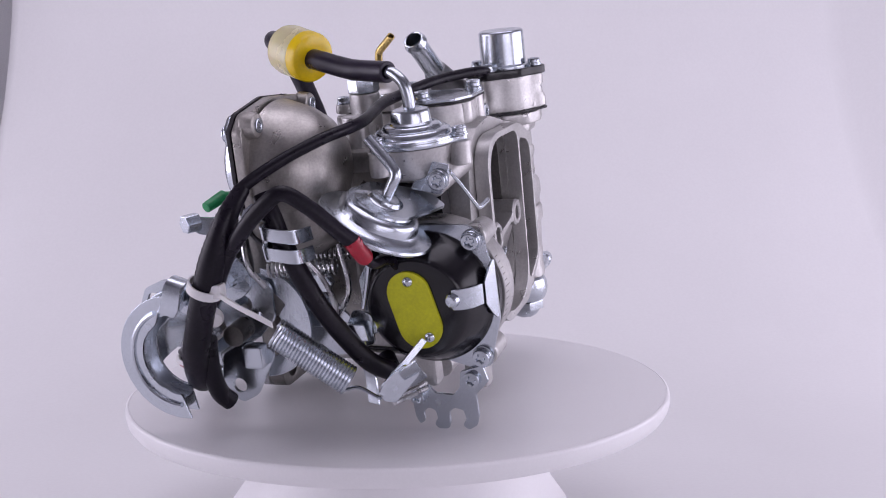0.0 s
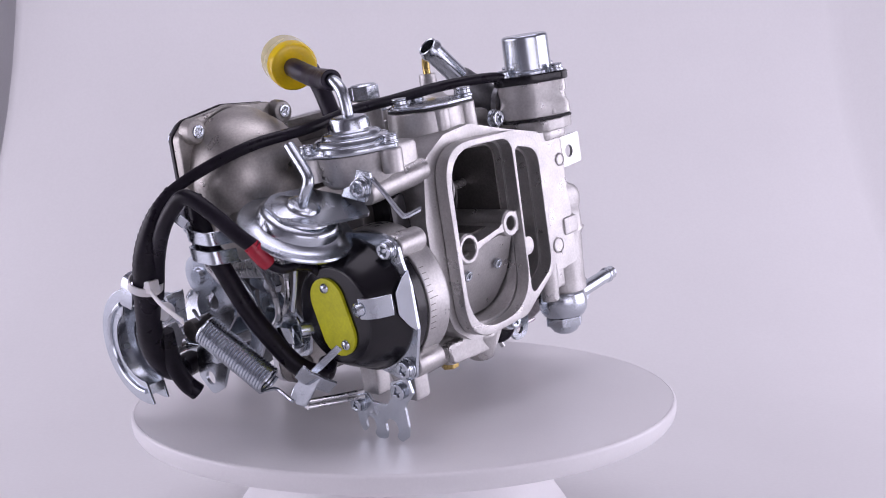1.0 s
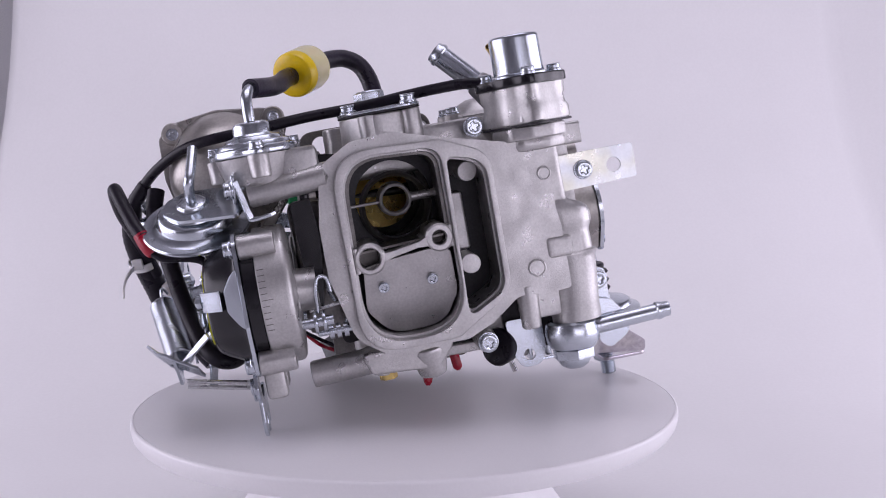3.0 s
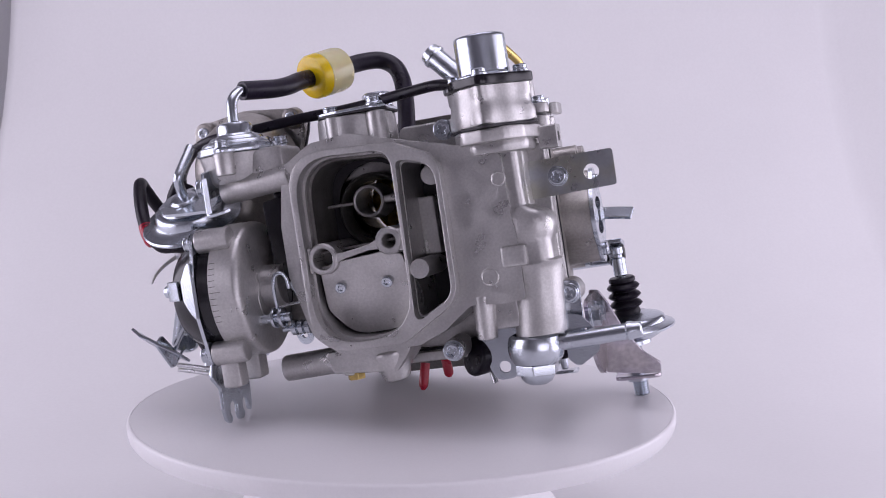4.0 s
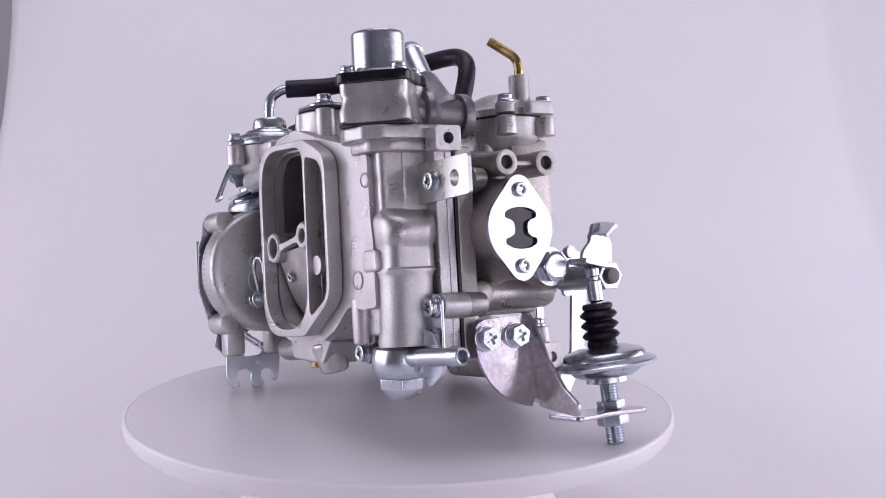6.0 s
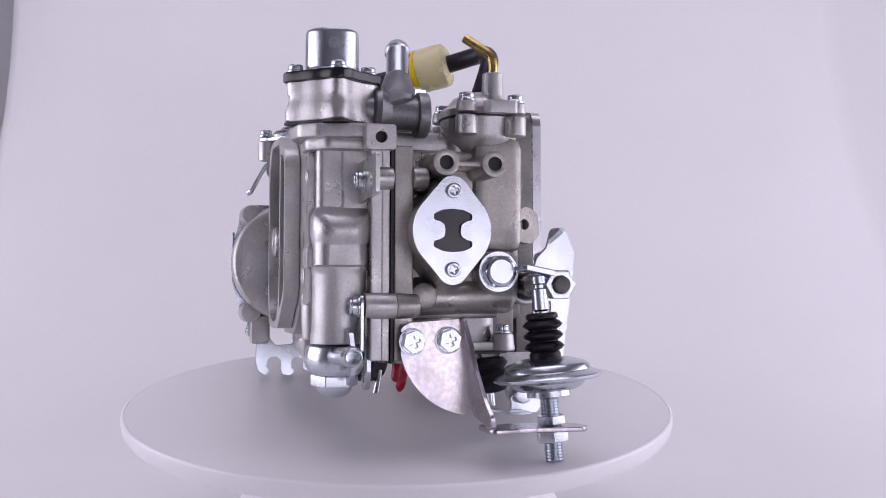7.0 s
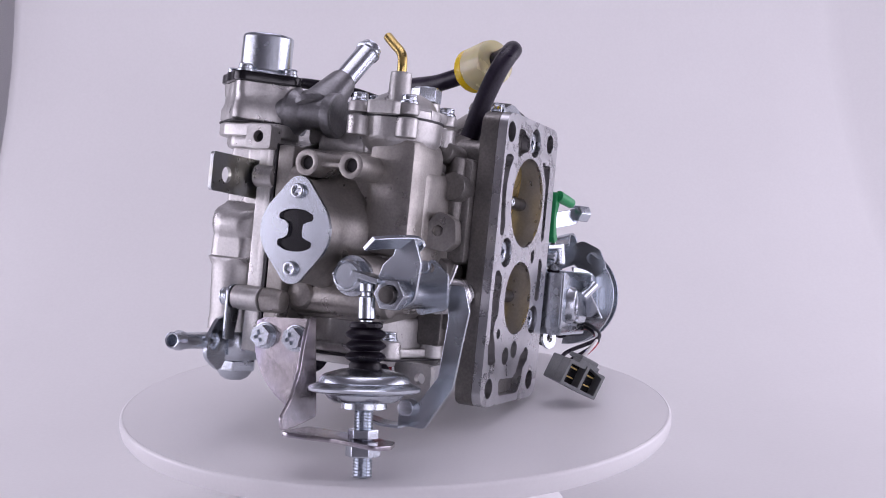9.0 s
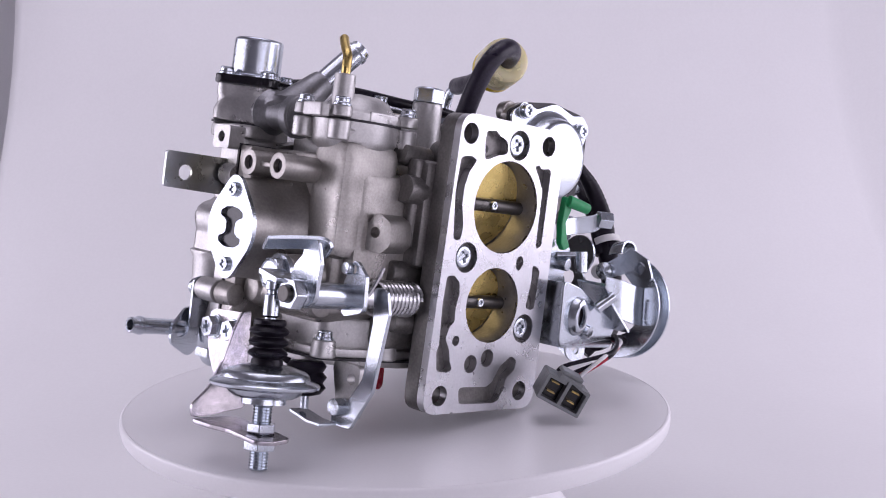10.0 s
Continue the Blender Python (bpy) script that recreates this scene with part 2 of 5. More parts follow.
def frame_of(u, v, o):
    """A matrix whose x runs along u and y along v (made square), at o."""
    u = Vector(u).normalized()
    w = u.cross(Vector(v)).normalized()
    v = w.cross(u)
    return Matrix.Translation(o) @ Matrix((u, v, w)).transposed().to_4x4()


def arc(cy, cz, r, a0, a1, n=22):
    return [(cy + r * math.cos(radians(a0 + (a1 - a0) * i / n)), cz + r * math.sin(radians(a0 + (a1 - a0) * i / n))) for i in range(n + 1)]


CROSS = [(-1, .3), (-.3, .3), (-.3, 1), (.3, 1), (.3, .3), (1, .3), (1, -.3), (.3, -.3), (.3, -1), (-.3, -1), (-.3, -.3), (-1, -.3)]
SCREWS = {}


def screw(parent, at, way, r=3.0, h=2.4, washer=True, hexed=False, turn=20, name="screw"):
    """A cross-head screw with its washer; all of one size share a mesh."""
    key = (r, h, washer, hexed)
    if key not in SCREWS:
        bm = B()
        if washer:
            lathe(bm, (0, 0, 0), (0, 0, 1), [(0, 0), (r * 1.22, 0), (r * 1.22, 0.5), (r * 1.1, 0.62), (0, 0.62)], 24)
            lathe(bm, (0, 0, 0.62), (0, 0, 1), [(0, 0), (r * 1.08, 0), (r * 1.1, 0.35), (r * 1.04, 0.7), (0, 0.7)], 24)
        base = 1.3 if washer else 0.0
        ring = circle(0, 0, r, 6) if hexed else circle(0, 0, r, 24)
        slab(bm, ring, "z", base, base + h * 0.55, 0.0)
        slab(bm, ring if hexed else circle(0, 0, r, 24), "z", base + h * 0.55, base + h, 0.0 if hexed else 0.45, [[(q[0] * r * 0.56, q[1] * r * 0.56) for q in CROSS]] if not hexed or r < 4.6 else [circle(0, 0, r * 0.62, 20)])
        ob = finish(name, bm, ZINC, parent)
        SCREWS[key] = ob.data
    else:
        ob = new(name, SCREWS[key])
        ob.parent = parent
    m = aim([q * MM for q in at], way)
    ob.matrix_local = m @ pose(0, 0, 0, 0, 0, turn)
    return ob


def nut(bm, base, way, r, h, hole=0.0):
    t = B()
    slab(t, circle(0, 0, r, 6), "z", 0, h, 0.5, [circle(0, 0, hole, 16)] if hole else ())
    return joined(bm, t, aim(base, way))


def threaded(bm, a, b, r, pitch=1.0, n=20):
    d = Vector(b) - Vector(a)
    k = int(d.length / pitch)
    prof = [(0, 0)]
    for i in range(k):
        prof += [(r * 0.86, i * pitch), (r, (i + 0.5) * pitch)]
    prof += [(r * 0.8, k * pitch), (0, k * pitch + 0.3)]
    return lathe(bm, a, d, prof, n)


# ---- the tent: table, paper sweep, fabric walls; unseen grey surround added to shape light ----
def sweep():
    """A sheet of white paper that rises from the table into the back wall."""
    bm = B()
    prof = [(-0.90, 0.0), (-0.5, 0.0), (0.0, 0.0), (0.20, 0.0)]
    prof += [(0.20 + 0.42 * math.sin(a), 0.42 * (1 - math.cos(a))) for a in [radians(q) for q in range(6, 91, 6)]]
    prof += [(0.62, 0.55), (0.62, 0.75), (0.62, 0.98)]
    xs = [-0.3785, -0.377, -0.374, -0.368, -0.355] + [-0.30 + 0.05 * i for i in range(15)] + [0.42, 0.428, 0.436, 0.45, 0.48, 0.52, 0.56]
    rows = []
    for y, z in prof:
        rows.append([bm.verts.new((x * 1000, (y - 0.55 * max(0, x - 0.428) + 9.0 * max(0, -0.366 - x)) * 1000, z * 1000)) for x in xs])
    for a, b in zip(rows, rows[1:]):
        for i in range(len(xs) - 1):
            bm.faces.new((a[i], a[i + 1], b[i + 1], b[i]))
    ob = finish("backdrop", bm, PAPER, angle=80)
    return tagged(ob, "seamless white paper sweep curving up behind the turntable", "backdrop", kind="structure")


def tent():
    for name, dims in (("floor", (-900, 900, -1300, 900, -12, -2)), ("ceiling", (-900, 900, -1300, 900, 1000, 1010)),
                       ("wall_west", (-910, -900, -1300, 900, -2, 1000)), ("wall_east", (900, 910, -1300, 900, -2, 1000)),
                       ("wall_north", (-900, 900, 900, 910, -2, 1000)), ("wall_south", (-900, 900, -1310, -1300, -2, 1000))):
        ob = finish(name, box(B(), *dims, bev=0), FABRIC if name in ("floor", "wall_north") else SURROUND)
        tagged(ob, ("white fabric " if name in ("floor", "wall_north") else "added unseen light-shaping grey ") + name.split("_")[0] + " of the photo studio", name.split("_")[0], kind="structure")


sweep()
tent()


# ---- turntable ----
def turntable():
    top = new("turntable")
    tagged(top, "round white glossy plastic display turntable on a flared foot", "turntable")
    bm = B()
    R, z0 = 128.6, 15.9
    prof = [(0, z0 - 9), (R - 5, z0 - 9), (R - 2, z0 - 8.4), (R - 0.6, z0 - 6.5), (R, z0 - 4), (R, z0 - 1.4), (R - 0.25, z0 - 0.6), (R - 0.8, z0 - 0.1), (R - 1.3, z0), (R - 1.35, z0 - 0.3), (R - 1.6, z0 - 0.3), (R - 1.65, z0), (R - 6, z0), (R * 0.6, z0), (0, z0)]
    lathe(bm, (0, 0, 0), (0, 0, 1), prof, 128)
    ob = part("platter", bm, WHITE, top, "glossy white round platter with a rounded rim")
    ob.matrix_local = pose(0.0012, 0.0034, 0, math.degrees(-0.002), math.degrees(-0.0118), 0)
    bm = B()
    z = z0 - 9.2
    lathe(bm, (0, 0, 0), (0, 0, 1), [(0, z), (62, z), (62.6, z - 3), (63.6, z - 8), (66, z - 16), (69.5, z - 26), (75, z - 38), (82, z - 48), (85, -58.0), (85.5, -60.0), (0, -60.0)], 96)
    part("foot", bm, WHITE, top, "flared white plastic foot")
    return top


platter = turntable()


# ---- carburettor; its x runs along the flange, y from the air horn to the flange, z up ----
CARB_TURN = Matrix(((0.3737, -0.9216, -0.1051), (0.9136, 0.3853, -0.1301), (0.1604, -0.0474, 0.9859))).to_4x4()
carb = new("carburettor")
tagged(carb, "two-barrel cast metal carburettor on its side, hoses and linkages attached", "carburettor")


def flange():
    out = fillet([(-38.5, 51.5), (29.5, 52), (31, -76.5), (-40, -75.5)], 8)
    big, small = circle(-4.5, 14.5, 20.3, 48), circle(-4.0, -28.8, 16.6, 44)
    bolts = [circle(x, z, 4.5, 24) for x, z in ((23.4, 43.5), (-27.4, 44.0), (21.6, -68.4), (-29.6, -67.4))]
    sunk = ((-7.8, 42.1), (16.4, -8.7), (-26.6, -38.8))
    recess = [circle(x, z, 6.6, 26) for x, z in sunk]
    small_holes = [circle(5.0, -54.8, 4.0, 20), circle(-5.2, -52.2, 4.0, 20), circle(16.1, -44.6, 2.2, 14),
                   fillet([(-15.8, -7.2), (-19.4, -5.6), (-21.0, -9.5), (-18.6, -13.0), (-16.2, -12.0)], 2.2, 4)]
    slots = [fillet([(14.0, 46.0), (8.0, 46.4), (5.4, 44.6), (0.2, 43.0), (-1.0, 37.6), (5.2, 36.2), (9.8, 34.4), (13.0, 33.4), (14.2, 41.0)], [2, 2, 1.5, 3, 2, 1, 1, 2, 2], 3),
             fillet([(27.4, 33.3), (21.4, 34.2), (17.6, 32.9), (21.5, 27.4), (23.2, 21.0), (23.2, 13.6), (20.9, 4.6), (21.4, -1.5), (25.8, -1.8), (28.2, 18.3)], [2, 2, 1, 3, 3, 3, 3, 2, 2, 2], 3),
             fillet([(-19.8, 34.3), (-22.7, 35.1), (-24.2, 33.5), (-31.2, 34.2), (-31.4, -0.6), (-28.6, -2.3), (-27.6, -1.1), (-27.0, 24.1), (-23.0, 30.2)], [1, 1, 1, 2, 1.5, 1, 1, 3, 3], 3),
             fillet([(26.4, -16.9), (22.0, -16.7), (18.6, -19.4), (17.6, -24.2), (18.8, -30.4), (18.4, -36.4), (21.2, -38.9), (22.4, -43.8), (19.4, -48.6), (18.1, -53.5), (16.0, -57.2), (19.2, -58.4), (25.4, -57.8), (26.9, -49.8), (25.9, -46.2), (27.0, -29.4)],
                    [2, 2, 2, 3, 3, 2, 3, 3, 3, 2, 1.5, 1.5, 2, 2, 2, 2], 3),
             fillet([(-27.4, -9.9), (-29.8, -10.2), (-32.7, -12.2), (-32.3, -29.4), (-29.7, -30.2), (-26.2, -29.3), (-27.9, -17.6)], 1.4, 3),
             fillet([(11.0, -64.9), (-7.0, -65.1), (-10.6, -62.9), (-14.5, -55.8), (-21.2, -51.3), (-25.1, -53.3), (-24.5, -57.7), (-19.5, -61.5), (-18.6, -66.7), (-15.8, -71.7), (-12.2, -72.6), (9.0, -72.4)], 2.6, 4)]
    holes = [big, small, *bolts, *recess, *small_holes, *slots]
    part("machined_face", slab(B(), out, "y", 58.2, 62.2, 0.4, holes), MACHINED, carb, "milled flat mounting face with bolt holes and slots")
    part("flange", slab(B(), out, "y", 50, 58.1, 0.8, [big, small, *bolts]), CAST_DARK, carb, "dark cast mounting flange")
    # throttle body takes the dark tone for the shadowed gap behind the flange
    bm = B()
    slab(bm, fillet([(-27, 40), (20, 40), (22, 4), (20, -50), (-24, -50), (-30, 0)], 8), "y", 34, 51, 1.0, [circle(-4.5, 14.5, 21.3, 40), circle(-4, -28.8, 17.6, 40)])
    part("throttle_body", bm, CAST_DARK, carb, "die-cast throttle body, darkened for the shade behind the flange")
    for cx, cz, r in ((-4.5, 14.5, 20.3), (-4, -28.8, 16.6)):
        bm = B()
        lathe(bm, (cx, 61.0, cz), (0, -1, 0), [(r - 0.2, 0), (r - 0.2, 40), (r - 3, 50), (r - 6, 58)], 48)
        part("throttle_bore", bm, CAST, carb, "turned aluminium throttle bore")
        bm = B()
        lathe(bm, (cx, 49.5, cz), (0.06, -1, 0.25), [(0, 0.7), (r - 0.6, 0.7), (r - 0.5, -0.7), (0, -0.7)], 48)
        plate = part("throttle_plate", bm, BRASS_PLATE, carb, "round brass throttle plate")
        bm = B()
        rod(bm, (cx - r - 2, 51.2, cz), (cx + r + 2, 51.2, cz), 3.1)
        part("throttle_shaft", bm, DARK_STEEL, carb, "dark steel throttle shaft")
        screw(carb, (cx, 54.1, cz), (0, 1, 0), 1.9, 1.4, washer=False)
    for x, z in sunk:
        screw(carb, (x, 58.2, z), (0, 1, 0), 4.6, 2.6, washer=False)
    # flat black disc painted as the shade of a small jet hole
    bm = B()
    lathe(bm, (9.6, 58.3, 38.2), (0, 1, 0), [(0, 0), (1.7, 0), (1.7, 0.25), (0, 0.25)], 16)
    part("jet_hole_shade", bm, GASKET, carb)
    # bosses on the flange's flank
    bm = B()
    rod(bm, (26, 44, 16), (41, 44, 17), 6.5, 6.0)
    rod(bm, (22, 40, -4), (38, 40, -3.5), 5.0, 4.6)
    box(bm, 20, 34, 36, 50, -16, 30, 3)
    rod(bm, (34, 43, 30), (34, 43, -8), 3.6, 3.2, 1.2)
    rod(bm, (24, 40, -20), (42, 41, -19), 6.4, 5.4, 1.6)
    rod(bm, (24, 38, 30), (40, 38, 32), 5.4, 4.6, 1.4)
    rod(bm, (28, 45, -40), (40, 45, -40), 5.0, 4.4, 1.2)
    box(bm, 24, 42, 33, 46, -52, -34, 3)
    part("throttle_boss", bm, CAST_DARK, carb)


def air_horn():
    out = fillet([(-32, 26), (-30, 34), (-16, 42), (2, 43.5), (24, 37), (48, 31), (60, 28), (66.6, 24), (67.4, -2), (68.5, -10), (68.5, -37), (58, -38), (45, -36.5), (32, -46), (20, -51), (-16, -51), (-28, -42), (-35, -14), (-35, 8)],
                 [2, 6, 9, 9, 6, 4, 3, 2, 2, 3, 2, 4, 8, 7, 8, 12, 12, 3, 6])
    big = fillet([(-21.5, 35), (20.2, 32.5), (20.2, -44), (-22.8, -45)], [17, 8, 20, 20], 8)
    side = fillet([(23.4, 28.0), (38.6, 24.0), (38.2, -31), (21.6, -40)], [3, 10, 10, 3], 6)
    body = slab(B(), out, "y", -50, -19, 1.0, [big, side])
    part("air_horn", body, CAST, carb, "sand-textured cast aluminium air horn cover")
    # dark-coloured lining paints in the shade deep inside the upper barrel
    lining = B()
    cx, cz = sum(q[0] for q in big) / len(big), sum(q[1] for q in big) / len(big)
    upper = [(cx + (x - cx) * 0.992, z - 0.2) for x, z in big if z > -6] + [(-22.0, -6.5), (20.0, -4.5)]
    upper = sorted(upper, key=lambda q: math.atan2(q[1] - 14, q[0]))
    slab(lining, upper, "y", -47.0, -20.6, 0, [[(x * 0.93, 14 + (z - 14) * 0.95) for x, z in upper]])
    part("barrel_shade_lining", lining, CAST_DARK, carb, "dark lining that stands in for shade inside the upper barrel")
    rim_out = fillet([(-26, 38.5), (22, 36.5), (41.8, 27.5), (41.5, -33), (22, -44.5), (16, -48.5), (-26, -49)], [18, 9, 12, 14, 14, 12, 18], 10)
    big2 = fillet([(-22.6, 35.8), (21.0, 33.4), (20.6, -45.0), (-23.6, -46)], [17.6, 8, 20.6, 20.6], 8)
    side2 = fillet([(23.2, 28.9), (39.3, 24.8), (38.9, -31.6), (21.5, -40.8)], [3, 10, 10, 3], 6)
    bm = B()
    slab(bm, rim_out, "y", -50.2, -56.8, 0.5, [big2, side2])
    part("horn_rim", bm, CAST, carb, "raised cast aluminium rim round both air passages")
    bm = B()
    # gasket sheet closes the passages as their floor; its black paints their shade
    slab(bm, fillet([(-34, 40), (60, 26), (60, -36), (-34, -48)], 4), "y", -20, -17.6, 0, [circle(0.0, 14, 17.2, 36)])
    part("gasket", bm, GASKET, carb, "thin black gasket between cover and body, its black also standing in for passage shade")
    bm = B()
    # web with two drilled ears between upper and lower barrel
    slab(bm, fillet([(-12, -6.9), (-6, -6.6), (6, -4.6), (10, -2.6), (10, -7.6), (5, -7.4), (-6, -9.4), (-12, -11.4)], 1.2, 4), "y", -55.0, -20.5, 0.5)
    for x, z, r, ro, wall in ((14.6, -4.6, 3.1, 6.1, 20.8), (-16.2, -8.4, 4.6, 6.9, -23.0)):
        lathe(bm, (x, -55.4, z), (0, 1, 0), [(r, 0.5), (r + 0.4, 0), (ro - 0.8, 0), (ro, 0.8), (ro, 34), (r, 34), (r, 0.5)], 36)
        box(bm, min(x + math.copysign(ro - 2.2, x), wall), max(x + math.copysign(ro - 2.2, x), wall), -54.9, -20.5, z - ro + 1.2, z + ro - 1.2, 0.8)
    part("barrel_web", bm, CAST, carb, "cast web with two drilled ears")
    # dark liners stand in for shade inside the drilled ears
    for x, z, r in ((14.6, -4.6, 3.1), (-16.2, -8.4, 4.6)):
        bm = B()
        lathe(bm, (x, -53.5, z), (0, 1, 0), [(r + 0.05, 0), (r + 0.05, 12), (0, 12)], 20)
        part("ear_bore_shade", bm, DARK_STEEL, carb)
    # step below the web, coloured dark in place of the depth's shade
    bm = B()
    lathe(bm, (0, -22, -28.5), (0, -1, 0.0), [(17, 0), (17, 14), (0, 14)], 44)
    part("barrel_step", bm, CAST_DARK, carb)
    bm = B()
    t = B()
    slab(t, fillet([(-19.8, -11.5), (-8, -9.4), (9, -7.8), (18.5, -10), (19.4, -30), (12, -44.5), (-12, -45.5), (-21.4, -32)], [2, 3, 3, 2, 10, 15, 15, 10], 7), "y", -0.6, 0.6, 0.3, m=Matrix.Translation((0, 0, 21.8)))
    joined(bm, t, Matrix.Translation((0, -47.0, -21.8)) @ Matrix.Rotation(radians(20), 4, "X"))
    part("choke_plate", bm, CAST, carb, "flat grey choke plate held by two small screws")
    screw(carb, (-12.4, -48.3, -21.9), (0, -0.94, -0.34), 2.4, 1.5, washer=False)
    screw(carb, (9.0, -48.3, -22.0), (0, -0.94, -0.34), 2.4, 1.5, washer=False)
    # booster venturi in the upper barrel
    bm = B()
    lathe(bm, (0.3, -31.5, 13.6), (0, 1, 0), [(7.2, 0), (6.6, -0.4), (6.0, 0), (5.6, 4), (6.0, 16), (8.0, 16), (7.2, 0)], 32)
    rod(bm, (6.5, -29, 13.6), (19, -27, 13.6), 2.0)
    rod(bm, (-7, -29, 13.6), (-20, -29, 13.6), 0.7)
    part("booster_venturi", bm, CAST, carb, "small ring-shaped booster venturi in the dark barrel")
    bm = B()
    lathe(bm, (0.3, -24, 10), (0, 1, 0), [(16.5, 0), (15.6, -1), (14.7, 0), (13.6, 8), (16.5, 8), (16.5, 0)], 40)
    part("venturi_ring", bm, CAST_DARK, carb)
    # passage furniture: drilled boss, plug, tab
    bm = B()
    rod(bm, (30.5, -22, 23), (33, -40, 20.5), 4.6, 4.4)
    rod(bm, (26.0, -24, -18.2), (26.0, -54.5, -18.2), 4.3, 4.3, 0.4)
    box(bm, 22, 30, -30, -21, -14, 12, 1.2)
    part("passage_boss", bm, CAST, carb)
    # raised round marks on the flat of the cover
    for x, z, r in ((64.6, 14.2, 3.2), (54.8, -25.9, 4.0), (-28.8, 29.4, 1.8)):
        bm = B()
        lathe(bm, (x, -50, z), (0, -1, 0), [(r, -0.2), (r, 0.5), (r - 0.5, 0.75), (r - 0.9, 0.35), (0, 0.35)], 28)
        part("casting_mark", bm, CAST, carb, "raised round casting mark")
    # column on the cover's edge: recessed block, rounded swelling, cross boss, cylinder in one skin
    def section(z, x0, x1, y0, y1, r):
        ring = []
        for cx, cy, a0 in ((x1 - r, y1 - r, 0), (x0 + r, y1 - r, 90), (x0 + r, y0 + r, 180), (x1 - r, y0 + r, 270)):
            ring += [(cx + r * math.cos(radians(a0 + 11.25 * i)), cy + r * math.sin(radians(a0 + 11.25 * i)), z) for i in range(9)]
        return ring

    bm = B()
    loft(bm, [section(*q) for q in ((26.5, 60, 73.0, -47.4, -24, 3), (2.0, 60, 73.4, -47.4, -24, 3), (0.6, 60.4, 75.0, -47.8, -24, 3.6), (-1.2, 61, 79.6, -48.8, -24.4, 6), (-3.2, 61.6, 82.4, -49.5, -25, 8), (-6.5, 62, 83.8, -49.8, -25.4, 9),
                                    (-9.6, 62, 83.6, -49.7, -25.6, 9), (-12.0, 62, 82.6, -49.2, -26.2, 8), (-13.4, 62, 81.8, -48.8, -27, 7), (-14.6, 62, 81.6, -48.8, -27, 6), (-21.8, 62, 81.8, -48.8, -27, 6), (-22.6, 62, 83.8, -49.2, -27, 7),
                                    (-24.0, 62, 84.0, -49.2, -27.2, 9.5), (-26.0, 62, 83.4, -48.8, -27.4, 10.2), (-48, 60.6, 81.6, -48.8, -27.4, 10.2), (-49.4, 60.0, 81.8, -49.2, -27.0, 10.4), (-53.2, 59.8, 81.6, -49.2, -27.0, 10.4))])
    part("fuel_column", bm, CAST, carb, "stepped cast column on the cover's edge")
    bm = B()
    box(bm, 60.5, 72, -51.4, -36, -23.2, -14.0, 1.8)
    part("cross_boss", bm, CAST, carb)
    bm = B()
    box(bm, 60, 74, -38, -20, -52, 26, 2)
    part("column_back", bm, CAST, carb)
    small = B()
    rod(small, (49.4, -45.5, -33), (48.8, -45.5, -52.5), 5.0, 4.4, 1.2)
    box(small, 47.0, 64.0, -45.2, -24, -49, -34, 1.6)
    part("drain_boss", small, CAST, carb)
    bm = B()
    rod(bm, (81, -27, 13), (81, -18, 13), 4.8, 4.6)
    rod(bm, (83.5, -30, -38), (83.5, -17.2, -38), 5.2, 5.2)
    box(bm, 72, 81.5, -27, -19.2, -60, 27, 1.0)
    box(bm, 76, 82.0, -22.5, -19.2, -60, 27, 0.6)
    part("body_boss", bm, CAST, carb, "cast flange of the cover with screw bosses")
    bm = B()
    slab(bm, fillet([(-18.9, 27), (-17.6, 27), (-17.6, -61), (-18.9, -61)], 0.3), "x", 40, 82.3, 0.2)
    part("side_gasket", bm, GASKET, carb, "black gasket line down the joint")


